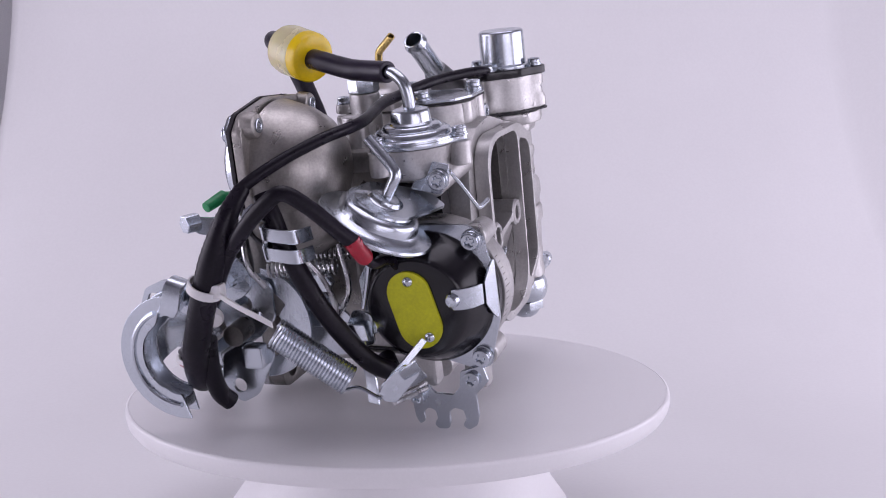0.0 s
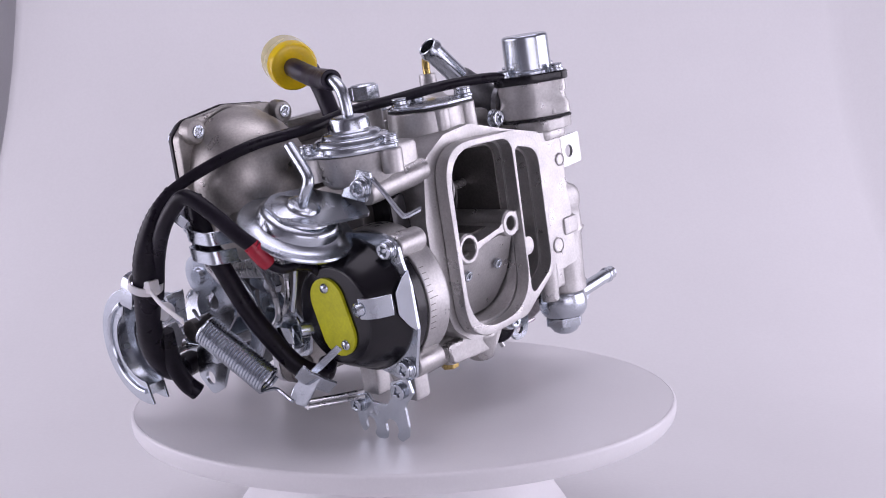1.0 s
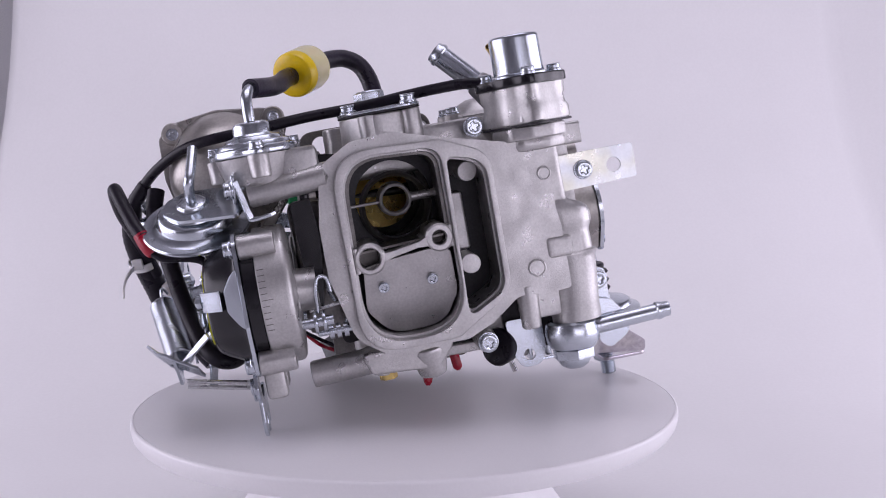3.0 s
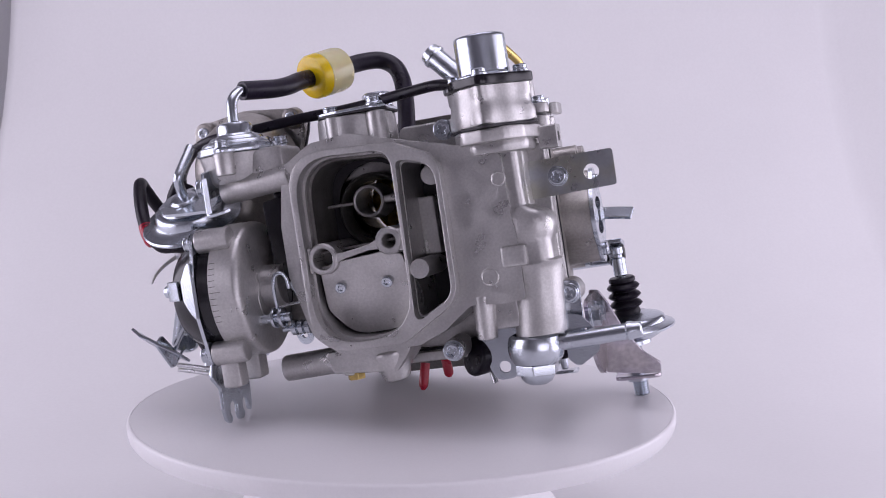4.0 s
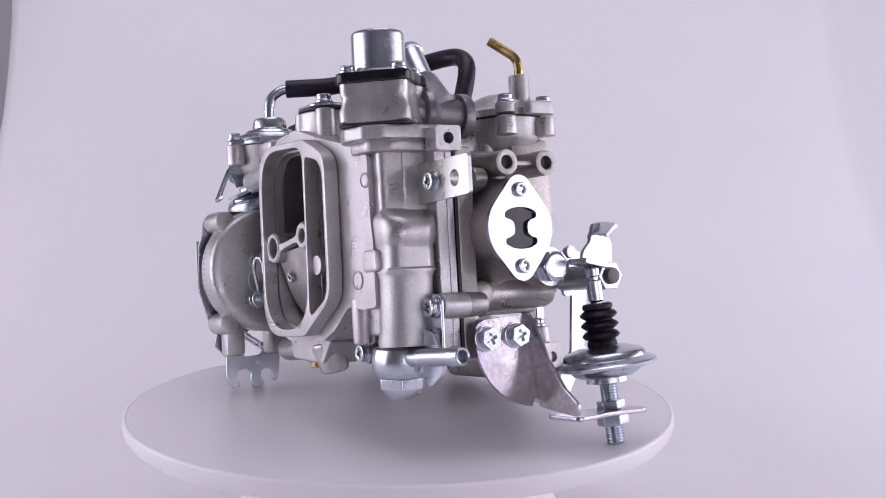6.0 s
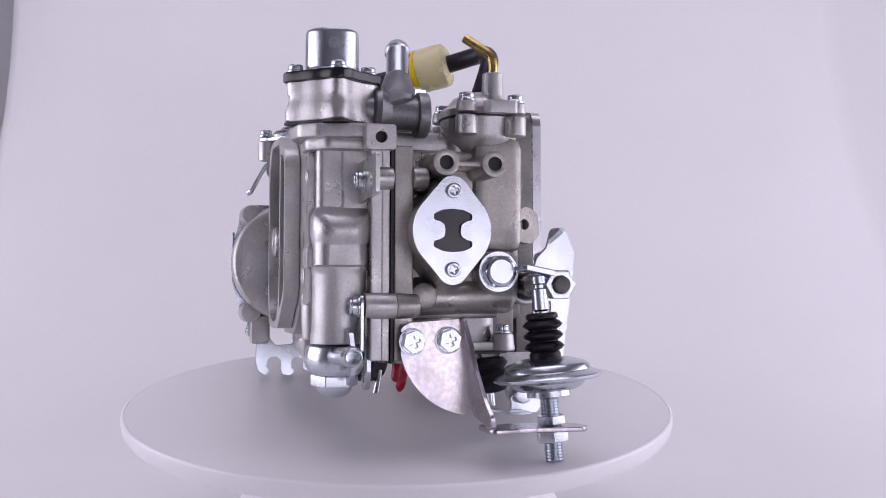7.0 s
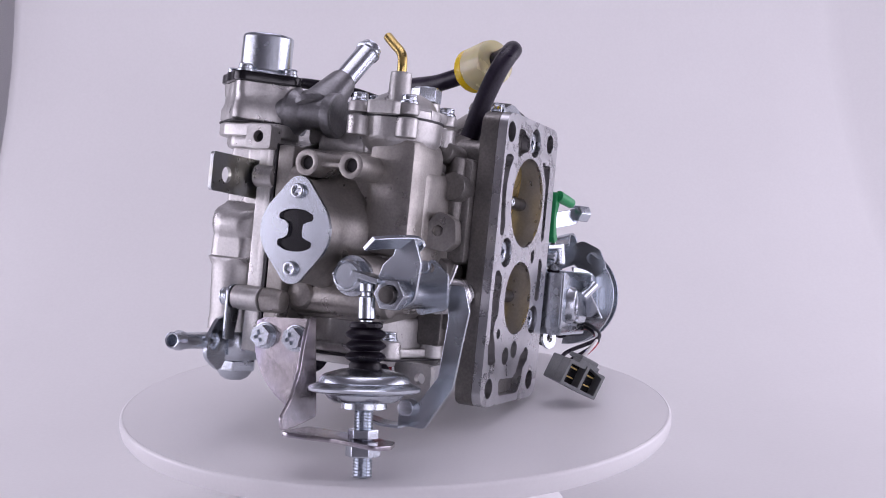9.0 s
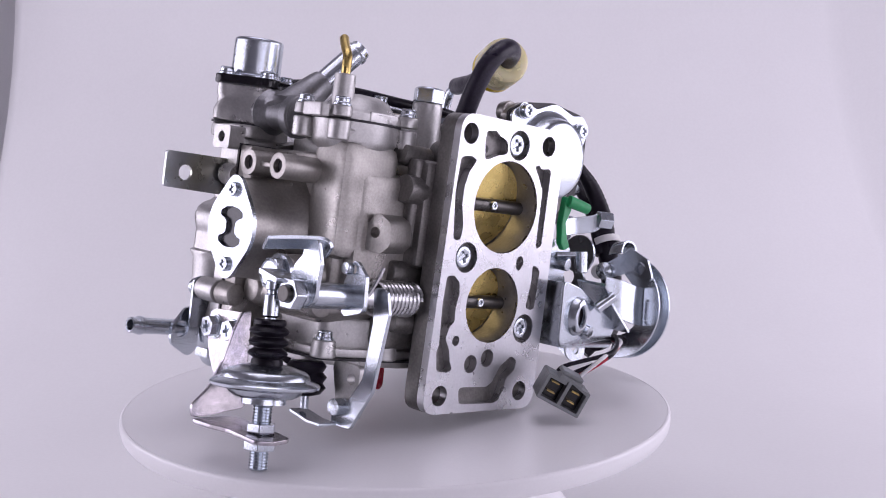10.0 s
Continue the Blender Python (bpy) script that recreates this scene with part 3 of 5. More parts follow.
def main_body():
    wall = fillet([(-15.4, 27), (30, 27), (36, 21), (36, -38), (30, -43), (-15.4, -44)], 3)
    bm = B()
    slab(bm, wall, "x", 24, 68, 2.2)
    slab(bm, wall, "x", -30, -23.5, 1.5)
    box(bm, -24, 25, -15.4, 33.5, -43, -12, 1)
    box(bm, 20, 62, 28, 42, -38, 22, 4)
    part("main_body", bm, CAST_WARM, carb, "tarnished cast zinc main body")
    # flange of the body along the gasket, with screw bosses
    bm = B()
    box(bm, 40, 82, -17.4, -9.6, -60, 26.5, 0.8)
    rod(bm, (80.5, -10, 13.5), (80.5, -3.5, 13.5), 4.7, 4.4, 1)
    rod(bm, (82.4, -17.3, -38), (82, -7.5, -38), 5.2, 4.8, 1)
    box(bm, 64, 81, -10, -3, 8, 18, 2.5)
    part("body_flange", bm, CAST_WARM, carb, "cast flange of the body along the gasket")
    for y, back in ((1.9, 64), (22.0, 64)):
        t = B()
        pipe(t, [(back, y, 19.3), (82, y, 19.3), (90.2, y, 19.3), (90.7, y, 19.3)], 5.3, 2.4, 28, 8)
        lathe(t, (66, y, 19.3), (1, 0, 0), [(7.5, 0), (6.4, 1.6), (5.6, 4.2), (5.2, 5)], 28)
        nip = part("nipple", t, CAST_WARM, carb, "open cast nipple")
        # black plug inside the nipple paints its bore's shade
        t = B()
        rod(t, (80, y, 19.3), (88.6, y, 19.3), 2.88, 2.88, 0.1)
        part("nipple_bore_shade", t, GASKET, nip, "black plug for the shade in the drilled bore")
    t = B()
    box(t, 66, 88.4, 4, 20, 18.2, 20.2, 0.5)
    part("nipple_web", t, CAST_WARM, carb)
    # tapered boss that carries the sight plate
    bm = B()
    rim = hull(circle(2.8, -8.2, 14.9, 40) + circle(3.1, 7.2, 5.4, 24) + circle(3.0, -23.4, 5.4, 24))
    swollen = lambda k, x, dy=0.0: [(x, 3 + dy + (y - 3) * k, -8.5 + (z + 8.5) * k) for y, z in rim]
    loft(bm, [swollen(1.32, 64, 4), swollen(1.24, 69, 3), swollen(1.08, 76, 1), swollen(1.02, 84), swollen(1.0, 93.8), swollen(0.97, 94.6)])
    rod(bm, (66, -4, -34), (78, -4, -34), 8, 6, 2.5)
    part("sight_housing", bm, CAST_WARM, carb, "tapered cast boss behind the sight plate")
    t = B()
    rod(t, (69, -12, -35), (69, 36, -34), 7.2, 7.0, 3.0)
    rod(t, (66, 25.4, -24), (84, 25.4, -24), 8.6, 8.2, 1.0, 30)
    box(t, 60, 72, 8, 32, -30, -20, 4)
    part("side_rib", t, CAST_WARM, carb, "thick rounded rib along the body")
    # lower float chamber and its flat cover
    bm = B()
    slab(bm, fillet([(-30, -14), (60, -14), (67, 6), (62, 30), (30, 38), (-26, 34)], 8), "z", -57, -40, 3.0)
    slab(bm, fillet([(-30, -14), (64, -14), (71, 6), (66, 34), (30, 42), (-26, 36)], 8), "z", -57, -53, 1.0)
    for x, y in ((64, 33), (36, 40), (66, -6)):
        rod(bm, (x, y, -57), (x, y, -49.5), 5.6, 5.0, 1.0)
    slab(bm, fillet([(-34, -18), (40, -20), (60, -8), (60, 20), (20, 34), (-30, 32)], 8), "z", -62.5, -58, 1.0)
    part("float_chamber", bm, CAST, carb, "cast float chamber base")
    bm = B()
    slab(bm, fillet([(-31, -15), (65, -15), (72, 6), (67, 35), (30, 43), (-27, 37)], 8), "z", -58, -57, 0.2)
    part("chamber_gasket", bm, GASKET, carb)
    bm = B()
    rod(bm, (-50, -34, -56), (-12, -36, -54), 6.0, 6.0, 1)
    slab(bm, fillet([(-28, -50), (16, -50), (6, -62), (-24, -60)], 3), "y", -44, -22, 2.0)
    rod(bm, (2, -38, -52), (3, -36, -66), 8.5, 6.5, 2)
    rod(bm, (29.7, -18, -56.4), (29.7, -34.3, -56.9), 5.2, 4.9, 0.8)
    rod(bm, (-18, -36, -52), (-19, -36, -62), 3.4, 3.0, 0.6)
    part("lower_boss", bm, CAST, carb)
    bm = B()
    nut(bm, (-17, -34, -60), (0, 0, -1), 4.2, 4.5)
    part("brass_plug", bm, BRASS, carb, "small brass hex plug")
    for x, y in ((64, 33), (36, 40)):
        screw(carb, (x, y, -49.4), (0, 0, 1), 3.2, 2.2)
    for a, b in (((4, 4, -66), (1.5, 2.0, -78.5)), ((16, -2, -64), (17, -3, -73))):
        bm = B()
        tube(bm, glide([a, [(p + q) / 2 for p, q in zip(a, b)], b], 4), [2.3] * 7 + [2.0, 0.9], 14)
        part("red_cap", bm, RED, carb, "soft red plastic cap on a nipple underneath")
    # screws with washers on the cover's underside, lever bracket
    screw(carb, (29.7, -34.5, -56.9), (0, -1, 0), 3.8, 2.4)
    screw(carb, (40.0, -33.0, 39.2), (0, -1, 0), 3.8, 2.6)
    bm = B()
    slab(bm, fillet([(40, -51), (57, -51), (57, -66), (54, -73.5), (44.5, -74), (41.5, -66)], [2, 2, 4, 5, 5, 4], 5), "y", -23.6, -21.8, 0.3, [circle(49.0, -68.2, 2.7, 18)])
    part("lug_plate", bm, ZINC, carb, "bright plated lug plate with one hole")
    bm = B()
    rod(bm, (34, -22, -62), (41, -15, -64), 9, 7.5, 2)
    part("rubber_boot", bm, RUBBER, carb, "black rubber boot below the body")
    bm = B()
    tube(bm, glide([(40, -15, -66), (41, -16, -72), (42, -17, -76)], 4), 1.3, 10)
    part("plunger_rod", bm, STEEL, carb)


def top_works():
    # round lid with three screws
    bm = B()
    rod(bm, (-1, -28, 37), (-1, -28, 52), 17.5, 17.0, 1.0, 40)
    for x, y in ((12.8, -40.0), (-13.2, -25.0), (9.0, -14.0), (-6, -41)):
        rod(bm, (x, y, 38), (x, y, 52), 4.6, 4.4, 0.6)
    part("lid_tower", bm, CAST, carb, "round cast tower under the screwed lid")
    bm = B()
    slab(bm, fillet([(12, -46), (18, -40), (16, -30), (15, -12), (9, -9), (-4, -12), (-18, -21), (-18.5, -28), (-14, -40), (-4, -45)], 5), "z", 52.2, 52.9, 0.1)
    part("lid_gasket", bm, GASKET, carb)
    bm = B()
    slab(bm, fillet([(12, -46), (18, -40), (16, -30), (15, -12), (9, -9), (-4, -12), (-18, -21), (-18.5, -28), (-14, -40), (-4, -45)], 5), "z", 53, 54.4, 0.4)
    lid = part("lid", bm, ZINC, carb, "thin plated lid plate")
    for x, y in ((12.8, -40.3), (-13.2, -25.0), (9.5, -13.5)):
        screw(lid, (x, y, 54.5), (0, 0, 1), 3.4, 2.6)
    # bridge castings behind the lid
    bm = B()
    box(bm, -30, 58, -14, 30, 24, 36, 3)
    box(bm, 16, 50, -24, 0, 30, 44, 3)
    rod(bm, (-1.0, 8, 30), (-1.0, 8, 57.5), 7.2, 7.0, 0.8)
    rod(bm, (-20, 6, 30), (-20, 6, 50), 6.5, 6.0, 1)
    rod(bm, (-40, -30, 30), (-24, -38, 31), 5.0, 5.0, 1)
    rod(bm, (-62, -44, 27), (-28, -46, 30), 5.4, 5.6, 1)
    part("bridge_casting", bm, CAST, carb, "lumpy cast bridge between the towers")
    bm = B()
    nut(bm, (-1.1, 7.9, 57.6), (0, 0, 1), 7.4, 6.5)
    lathe(bm, (-1.1, 7.9, 64), (0, 0, 1), [(6.4, 0), (5.6, 0.7), (4.6, 0.3), (0, 0.2)], 24)
    part("hex_bolt", bm, ZINC, carb, "large plated hex bolt")
    # fuel-cut valve with chrome cap
    bm = B()
    ears = [math.atan2(y + 40, x - 63) for x, y in ((78.5, -39.8), (64.1, -55.2), (48.5, -36.0), (66, -25.5))]
    swell = lambda a, r, e, k: r + e * sum(max(0.0, math.cos(a - q)) ** k for q in ears)
    around = lambda r, e, k: [(63 + swell(radians(a), r, e, k) * math.cos(radians(a)), -40 + swell(radians(a), r, e, k) * math.sin(radians(a))) for a in range(0, 360, 5)]
    blob = around(15.4, 4.2, 26)
    loft(bm, [[(x, y, z) for x, y in around(r, e, k)] for r, e, k, z in ((15.0, 3.8, 24, 36.5), (15.4, 4.2, 24, 37.2), (15.4, 4.2, 24, 41.5), (14.9, 3.4, 22, 44.0), (14.6, 3.4, 22, 47.0), (14.6, 4.2, 26, 48.2), (14.6, 4.4, 26, 52.6))])
    rod(bm, (63, -40, 33), (63, -40, 52.5), 14.6, 14.2, 1, 40)
    rod(bm, (60, -53.2, 37), (60, -52.6, 50), 3.2, 2.2, 0.6)
    part("valve_body", bm, CAST, carb, "cast valve body")
    bm = B()
    slab(bm, around(16.4, 4.0, 22), "z", 52.8, 57.0, 0.8)
    ring = part("valve_gasket", bm, BLACK, carb, "shiny black flange ring with screw ears")
    bm = B()
    slab(bm, [(63 + (x - 63) * 1.02, -40 + (y + 40) * 1.02) for x, y in blob], "z", 35.4, 36.4, 0.2)
    part("lower_gasket", bm, GASKET, carb)
    bm = B()
    slab(bm, fillet([(46.5, -42), (52, -54), (62, -57), (72, -55), (78, -48), (81, -33), (81, -21), (76, -19), (62, -21), (49, -28)], 6, 6), "z", 29.5, 35.3, 1.2)
    slab(bm, fillet([(50, -40), (55, -52), (70, -52), (78, -44), (79, -24), (60, -22), (51, -28)], 6, 6), "z", 24.5, 30.5, 2.0)
    slab(bm, fillet([(-30, 24), (-18, 24), (-18, 34), (-30, 34)], 1.5), "x", 80, 88, 0.8, [circle(-24, 28.9, 2.4, 18)])
    part("valve_foot", bm, CAST, carb)
    # black floor in the foot's hole in place of shade
    bm = B()
    rod(bm, (81, -24, 28.9), (84, -24, 28.9), 2.35, 2.35, 0.1)
    part("foot_hole_shade", bm, GASKET, carb)
    bm = B()
    lathe(bm, (63, -40, 57), (0, 0, 1), [(12.6, 0), (12.6, 0.8), (11.4, 1.4), (11.1, 2.2), (11.0, 16.4), (10.8, 17.4), (10.3, 17.9), (9.6, 18.1), (0, 18.0)], 48)
    part("chrome_cap", bm, ZINC, carb, "smooth chrome-plated cylindrical cap")
    for x, y in ((78.5, -39.8), (64.1, -55.2), (48.5, -36.0), (66, -25.5)):
        screw(ring, (x, y, 57.0), (0, 0, 1), 3.0, 2.0)
    # intake elbow with a plated spigot
    bm = B()
    rod(bm, (65, -30, 42.5), (65, -2, 41.7), 7.2, 7.0, 1.2, 32)
    rod(bm, (65, -24, 42.5), (65, -14, 42), 10.5, 7.4, 3, 32)
    rod(bm, (64.6, -5.0, 41.7), (64.6, -0.2, 41.6), 9.6, 9.6, 0.8, 36)
    lathe(bm, (64.6, -0.3, 41.6), (0, 1, 0), [(8.6, 0), (8.2, 0.3), (7.6, 0.1), (0, 0)], 30)
    rod(bm, (62, -13, 44), (47.5, -9.0, 59.8), 9.0, 6.2, 2, 28)
    rod(bm, (65, -13, 42), (61, -16, 50), 10, 7, 3)
    part("elbow", bm, CAST_GREY, carb, "dull dark grey cast elbow")
    bm = B()
    m = Vector((49.5, -9.6, 57.5)), Vector((31.8, -6.0, 76.6))
    d = (m[1] - m[0]).normalized()
    line = [m[0], m[0] + d * 6, m[0] + d * 14, m[1] - d * 4.2, m[1] - d * 3.6, m[1] - d * 2.4, m[1] - d * 1.2, m[1]]
    t = B()
    tube(t, line, [5.0, 5.0, 5.0, 5.0, 5.7, 5.7, 5.0, 4.9], 24, caps=False)
    lathe(t, m[1], d, [(4.9, 0), (4.5, 0.3), (4.0, 0), (3.9, -16), (0, -16)], 24)
    joined(bm, t)
    part("spigot", bm, ZINC, carb, "bright plated hose spigot")
    # accelerator pump with brass tube
    bm = B()
    pump_ears = ((73.0, 36.0), (74.5, 14.5), (36.5, 36.5), (37.5, 13.5))
    lathe(bm, (55, 25, 28), (0, 0, 1), [(13, -4), (15, 0), (18.6, 3.4), (19.6, 6), (20.2, 13.2), (0, 13.2)], 48, squash=0.82)
    box(bm, 40, 70, 12, 38.5, 33.6, 41.0, 4)
    for x, y in pump_ears:
        ear = B()
        rod(ear, (x, y, 33), (x, y, 41.2), 4.6, 4.6, 0.8)
        part("pump_ear", ear, CAST, carb)
    ear = B()
    rod(ear, (60, 14, 24), (60, 14, 40), 3.4)
    part("pump_post", ear, CAST, carb)
    ear = B()
    box(ear, 40, 72, 18, 41, -16, 34, 6)
    part("pump_pedestal", ear, CAST_WARM, carb, "rounded cast block below the pump")
    part("pump_body", bm, CAST, carb, "cast accelerator pump body")
    bm = B()
    lathe(bm, (55, 25, 41.3), (0, 0, 1), [(0, 0), (20.6, 0), (20.6, 0.9), (0, 0.9)], 48, squash=0.82)
    part("pump_diaphragm", bm, GASKET, carb)
    bm = B()
    lathe(bm, (55, 25, 42.3), (0, 0, 1), [(0, 0), (20.4, 0), (20.4, 2.8), (19.2, 3.8), (17.2, 4.4), (15.6, 6.4), (13.2, 8.8), (9, 10.6), (0, 11.4)], 48, squash=0.82)
    for x, y in pump_ears:
        rod(bm, (x, y, 42.3), (x, y, 47.0), 4.6, 4.4, 0.8)
    rod(bm, (66.6, 28, 46), (66.6, 28, 60.5), 4.8, 4.4, 0.6)
    slab(bm, fillet([(78, 20), (82, 22), (82, 34), (78, 36)], 2), "z", 41.5, 47, 0.8)
    box(bm, 46, 61.6, 34, 41.4, 41.9, 46.4, 0.9)
    cover = part("pump_cover", bm, CAST, carb, "domed cast pump cover with a tube boss")
    for x, y in pump_ears:
        screw(cover, (x, y, 47.0), (0, 0, 1), 3.2, 2.2)
    bm = B()
    pipe(bm, glide([(66.7, 28, 58), (66.8, 28.1, 64), (66.0, 26.8, 68.5), (63.6, 21.8, 72.6), (61, 17.3, 76.2)], 6), 2.0, 0.6, 16)
    part("brass_tube", bm, BRASS, carb, "bent brass vent tube")


def side_works():
    # sight plate
    bm = B()
    half = [(-4.8, -3.2), (-4.6, -0.4), (-1.0, 1.5), (3, 2.0), (7.2, 1.5), (10.8, -0.4), (11.0, -3.2), (8.4, -4.0), (6.6, -5.4), (6.2, -8.2)]
    hole = fillet(half + [(6.6, -11.0), (8.4, -12.4), (11.0, -13.2), (10.8, -16.0), (7.2, -17.9), (3, -18.4), (-1.0, -17.9), (-4.6, -16.0), (-4.8, -13.2), (-2.2, -12.4), (-0.4, -11.0), (0.0, -8.2), (-0.4, -5.4), (-2.2, -4.0)], 1.2, 3)
    hole = [(y, -8.2 + (z + 8.2) * 0.84) for y, z in hole]
    slab(bm, hull(circle(2.8, -8.2, 15.9, 48) + circle(3.1, 7.2, 6.2, 28) + circle(3.0, -23.4, 6.2, 28)), "x", 94.8, 96.6, 0.5, [hole])
    plate = part("sight_plate", bm, ZINC, carb, "diamond-shaped plated cover plate with a dumbbell cut-out")
    # black sheet behind the cut-out paints the shade of its depth
    bm = B()
    box(bm, 94.65, 95.0, -6, 12, -20.5, 4, 0)
    part("cutout_shade", bm, BLACK, carb, "black sheet for the shade inside the cut-out")
    screw(plate, (96.6, 3.2, 7.4), (1, 0, 0), 3.0, 1.8, washer=False)
    screw(plate, (96.6, 3.0, -23.6), (1, 0, 0), 3.0, 1.8, washer=False)
    # hex plug
    bm = B()
    lathe(bm, (84, 24.9, -24), (1, 0, 0), [(8.2, 0), (8.2, 2.2), (0, 2.2)], 28)
    nut(bm, (86.2, 24.9, -24), (1, 0, 0), 7.0, 4.2)
    lathe(bm, (90.3, 24.9, -24), (1, 0, 0), [(6.4, -0.6), (6.0, 0.5), (5.2, 0.8), (4.8, 0.3), (0, 0.3)], 28)
    part("hex_plug", bm, ZINC, carb, "plated hex plug")
    # angle plate with two holes
    bm = B()
    slab(bm, [(x, z) for x, z in fillet([(68, 19.5), (110.5, 20), (110.5, 4.5), (68, 3)], 1.5)], "y", -30.5, -28.9, 0.3, [circle(100.5, 11.4, 3.3, 20)])
    box(bm, 72, 74, -30, -20, 3.5, 19.5, 0.4)
    angle = part("angle_plate", bm, ZINC_GOLD, carb, "rectangular plated plate with a round hole")
    screw(angle, (86.2, -30.6, 11.6), (0, -1, 0), 3.6, 2.4)
    # side screw with strap
    bm = B()
    slab(bm, fillet([(79.5, -32.5), (88.5, -33.5), (88, -56), (82, -56), (79.5, -46)], [4, 4, 1, 1, 2]), "y", -32.0, -30.6, 0.25)
    strap = part("strap", bm, ZINC, carb, "plated holding strap")
    screw(strap, (84.0, -32.1, -38.3), (0, -1, 0), 3.8, 2.6)
    # banjo union and barb
    bm = B()
    lathe(bm, (67.6, -38.8, -53.2), (-0.06, 0, -1), [(9.6, 0), (11.2, 1.0), (12.0, 3.4), (12.1, 6.5), (11.6, 9.6), (10.2, 12.0), (9.4, 12.6), (0, 12.6)], 44)
    part("banjo_union", bm, ZINC, carb, "polished round banjo union")
    bm = B()
    nut(bm, (66.6, -38.8, -65.8), (-0.06, 0, -1), 9.8, 4.6)
    lathe(bm, (66.3, -38.8, -70.3), (-0.06, 0, -1), [(7.4, 0), (7.2, 1.4), (6.0, 3.2), (4.0, 4.4), (0, 4.9)], 28)
    part("banjo_bolt", bm, ZINC, carb, "domed hex banjo bolt")
    bm = B()
    a, b = Vector((78, -40, -58.0)), Vector((112.4, -38.8, -56.6))
    line = [a.lerp(b, q) for q in (0, 0.3, 0.6, 0.82, 0.84, 0.88, 0.92, 1)]
    t = B()
    tube(t, line, [3.6, 3.6, 3.5, 3.5, 4.1, 4.1, 3.6, 3.4], 20, caps=False)
    lathe(t, b, b - a, [(3.4, 0), (3.0, 0.3), (2.4, 0), (2.3, -8), (0, -8)], 20)
    joined(bm, t)
    part("fuel_barb", bm, ZINC, carb, "straight plated fuel barb")
    bm = B()
    slab(bm, fillet([(80, -46), (88, -48), (94, -56), (94, -64), (84, -70), (80, -66)], [2, 4, 5, 5, 5, 2], 5), "y", -36.5, -34.8, 0.3, [circle(89.0, -57.3, 3.6, 18)])
    part("clamp_tab", bm, ZINC, carb, "rounded plated retaining tab")


def dashpot():
    # fan-shaped bracket, folded along one edge and flared out to a foot
    bm = B()
    slab(bm, fillet([(-16.8, -47), (-12, -44.5), (8.6, -43), (14.2, -80.4)], [4, 3, 1, 1], 5) + arc(14.5, -50.5, 31.0, 262, 192, 12), "x", 86.2, 88.0, 0.4, [circle(-11.2, -52, 3.0, 16), circle(5.0, -51.5, 2.6, 16)])
    fan = part("fan_plate", bm, ZINC_YELLOW, carb, "iridescent fan-shaped bracket plate")
    bm = B()
    t = B()
    slab(t, fillet([(85.5, -42), (90, -42.5), (94, -50), (99, -63), (106, -74), (113, -80), (112.5, -85), (104, -84.4), (87, -82)], [1, 3, 6, 8, 8, 3, 2, 2, 3], 5), "y", 8.4, 10.2, 0.4)
    joined(bm, t, Matrix.Translation((0, 9, -42)) @ Matrix.Rotation(radians(8), 4, "X") @ Matrix.Translation((0, -9, 42)))
    part("folded_arm", bm, ZINC_YELLOW, carb, "folded plated arm that carries the dashpot")
    bm = B()
    slab(bm, fillet([(91, 14.5), (113, 14), (111, 26), (108, 34), (109, 54), (102, 57), (92, 54), (90, 34)], 4, 4), "z", -86.6, -84.8, 0.4)
    part("arm_foot", bm, ZINC_YELLOW, carb)
    screw(fan, (88.0, -11.2, -52.0), (1, 0, 0), 4.5, 3.2, hexed=True)
    screw(fan, (88.0, 3.4, -51.5), (1, 0, 0), 4.5, 3.2, hexed=True)
    ax = Vector((0.02, 0.09, -1)).normalized()
    p = lambda h: Vector((97.5, 38.6, -34)) + ax * h
    bm = B()
    lathe(bm, p(0), ax, [(0, -8.6), (2.4, -8.6), (3.0, -8.0), (3.0, -5.2), (2.2, -4.6), (2.2, -3.4), (3.2, -2.8), (3.3, 5.2), (2.4, 6), (2.4, 8)], 20)
    part("plunger", bm, ZINC, carb, "short plated plunger pin")
    bm = B()
    prof = [(0, 6.5), (5.6, 6.5), (6.4, 7.2), (6.4, 8.6)]
    for i in range(3):
        h = 9.2 + i * 4.3
        prof += [(5.6, h), (7.2, h + 1.0), (8.0, h + 2.1), (7.2, h + 3.1), (5.6, h + 4.0)]
    prof += [(6.2, 22.6), (6.4, 25)]
    lathe(bm, p(0), ax, prof, 32)
    part("bellows", bm, RUBBER, carb, "black ribbed rubber bellows")
    bm = B()
    lathe(bm, p(24.2), ax, [(6, 0), (9.5, 0.4), (15.5, 2.2), (17.0, 3.4), (17.6, 5.2), (20.8, 6.6), (21.6, 7.4), (21.4, 8.4), (20, 9.0), (15.2, 9.8), (13.8, 11.6), (11.5, 12.8), (0, 12.8)], 52)
    part("dashpot_can", bm, ZINC, carb, "two-part pressed steel dashpot can")
    bm = B()
    lathe(bm, p(37), ax, [(0, 0), (8.6, 0), (8.8, 2.4), (5.6, 3.0), (0, 3.0)], 32)
    part("collar", bm, ZINC, carb)
    bm = B()
    threaded(bm, p(39), p(66), 3.9, 1.15)
    stud = part("stud", bm, ZINC, carb, "long threaded stud whose end stands on the platter")
    bm = B()
    nut(bm, p(47.2), ax, 6.0, 3.6)
    part("upper_nut", bm, ZINC, stud)
    bm = B()
    nut(bm, p(53), ax, 6.8, 4.6)
    part("lock_nut", bm, ZINC, stud, "hex lock nut")


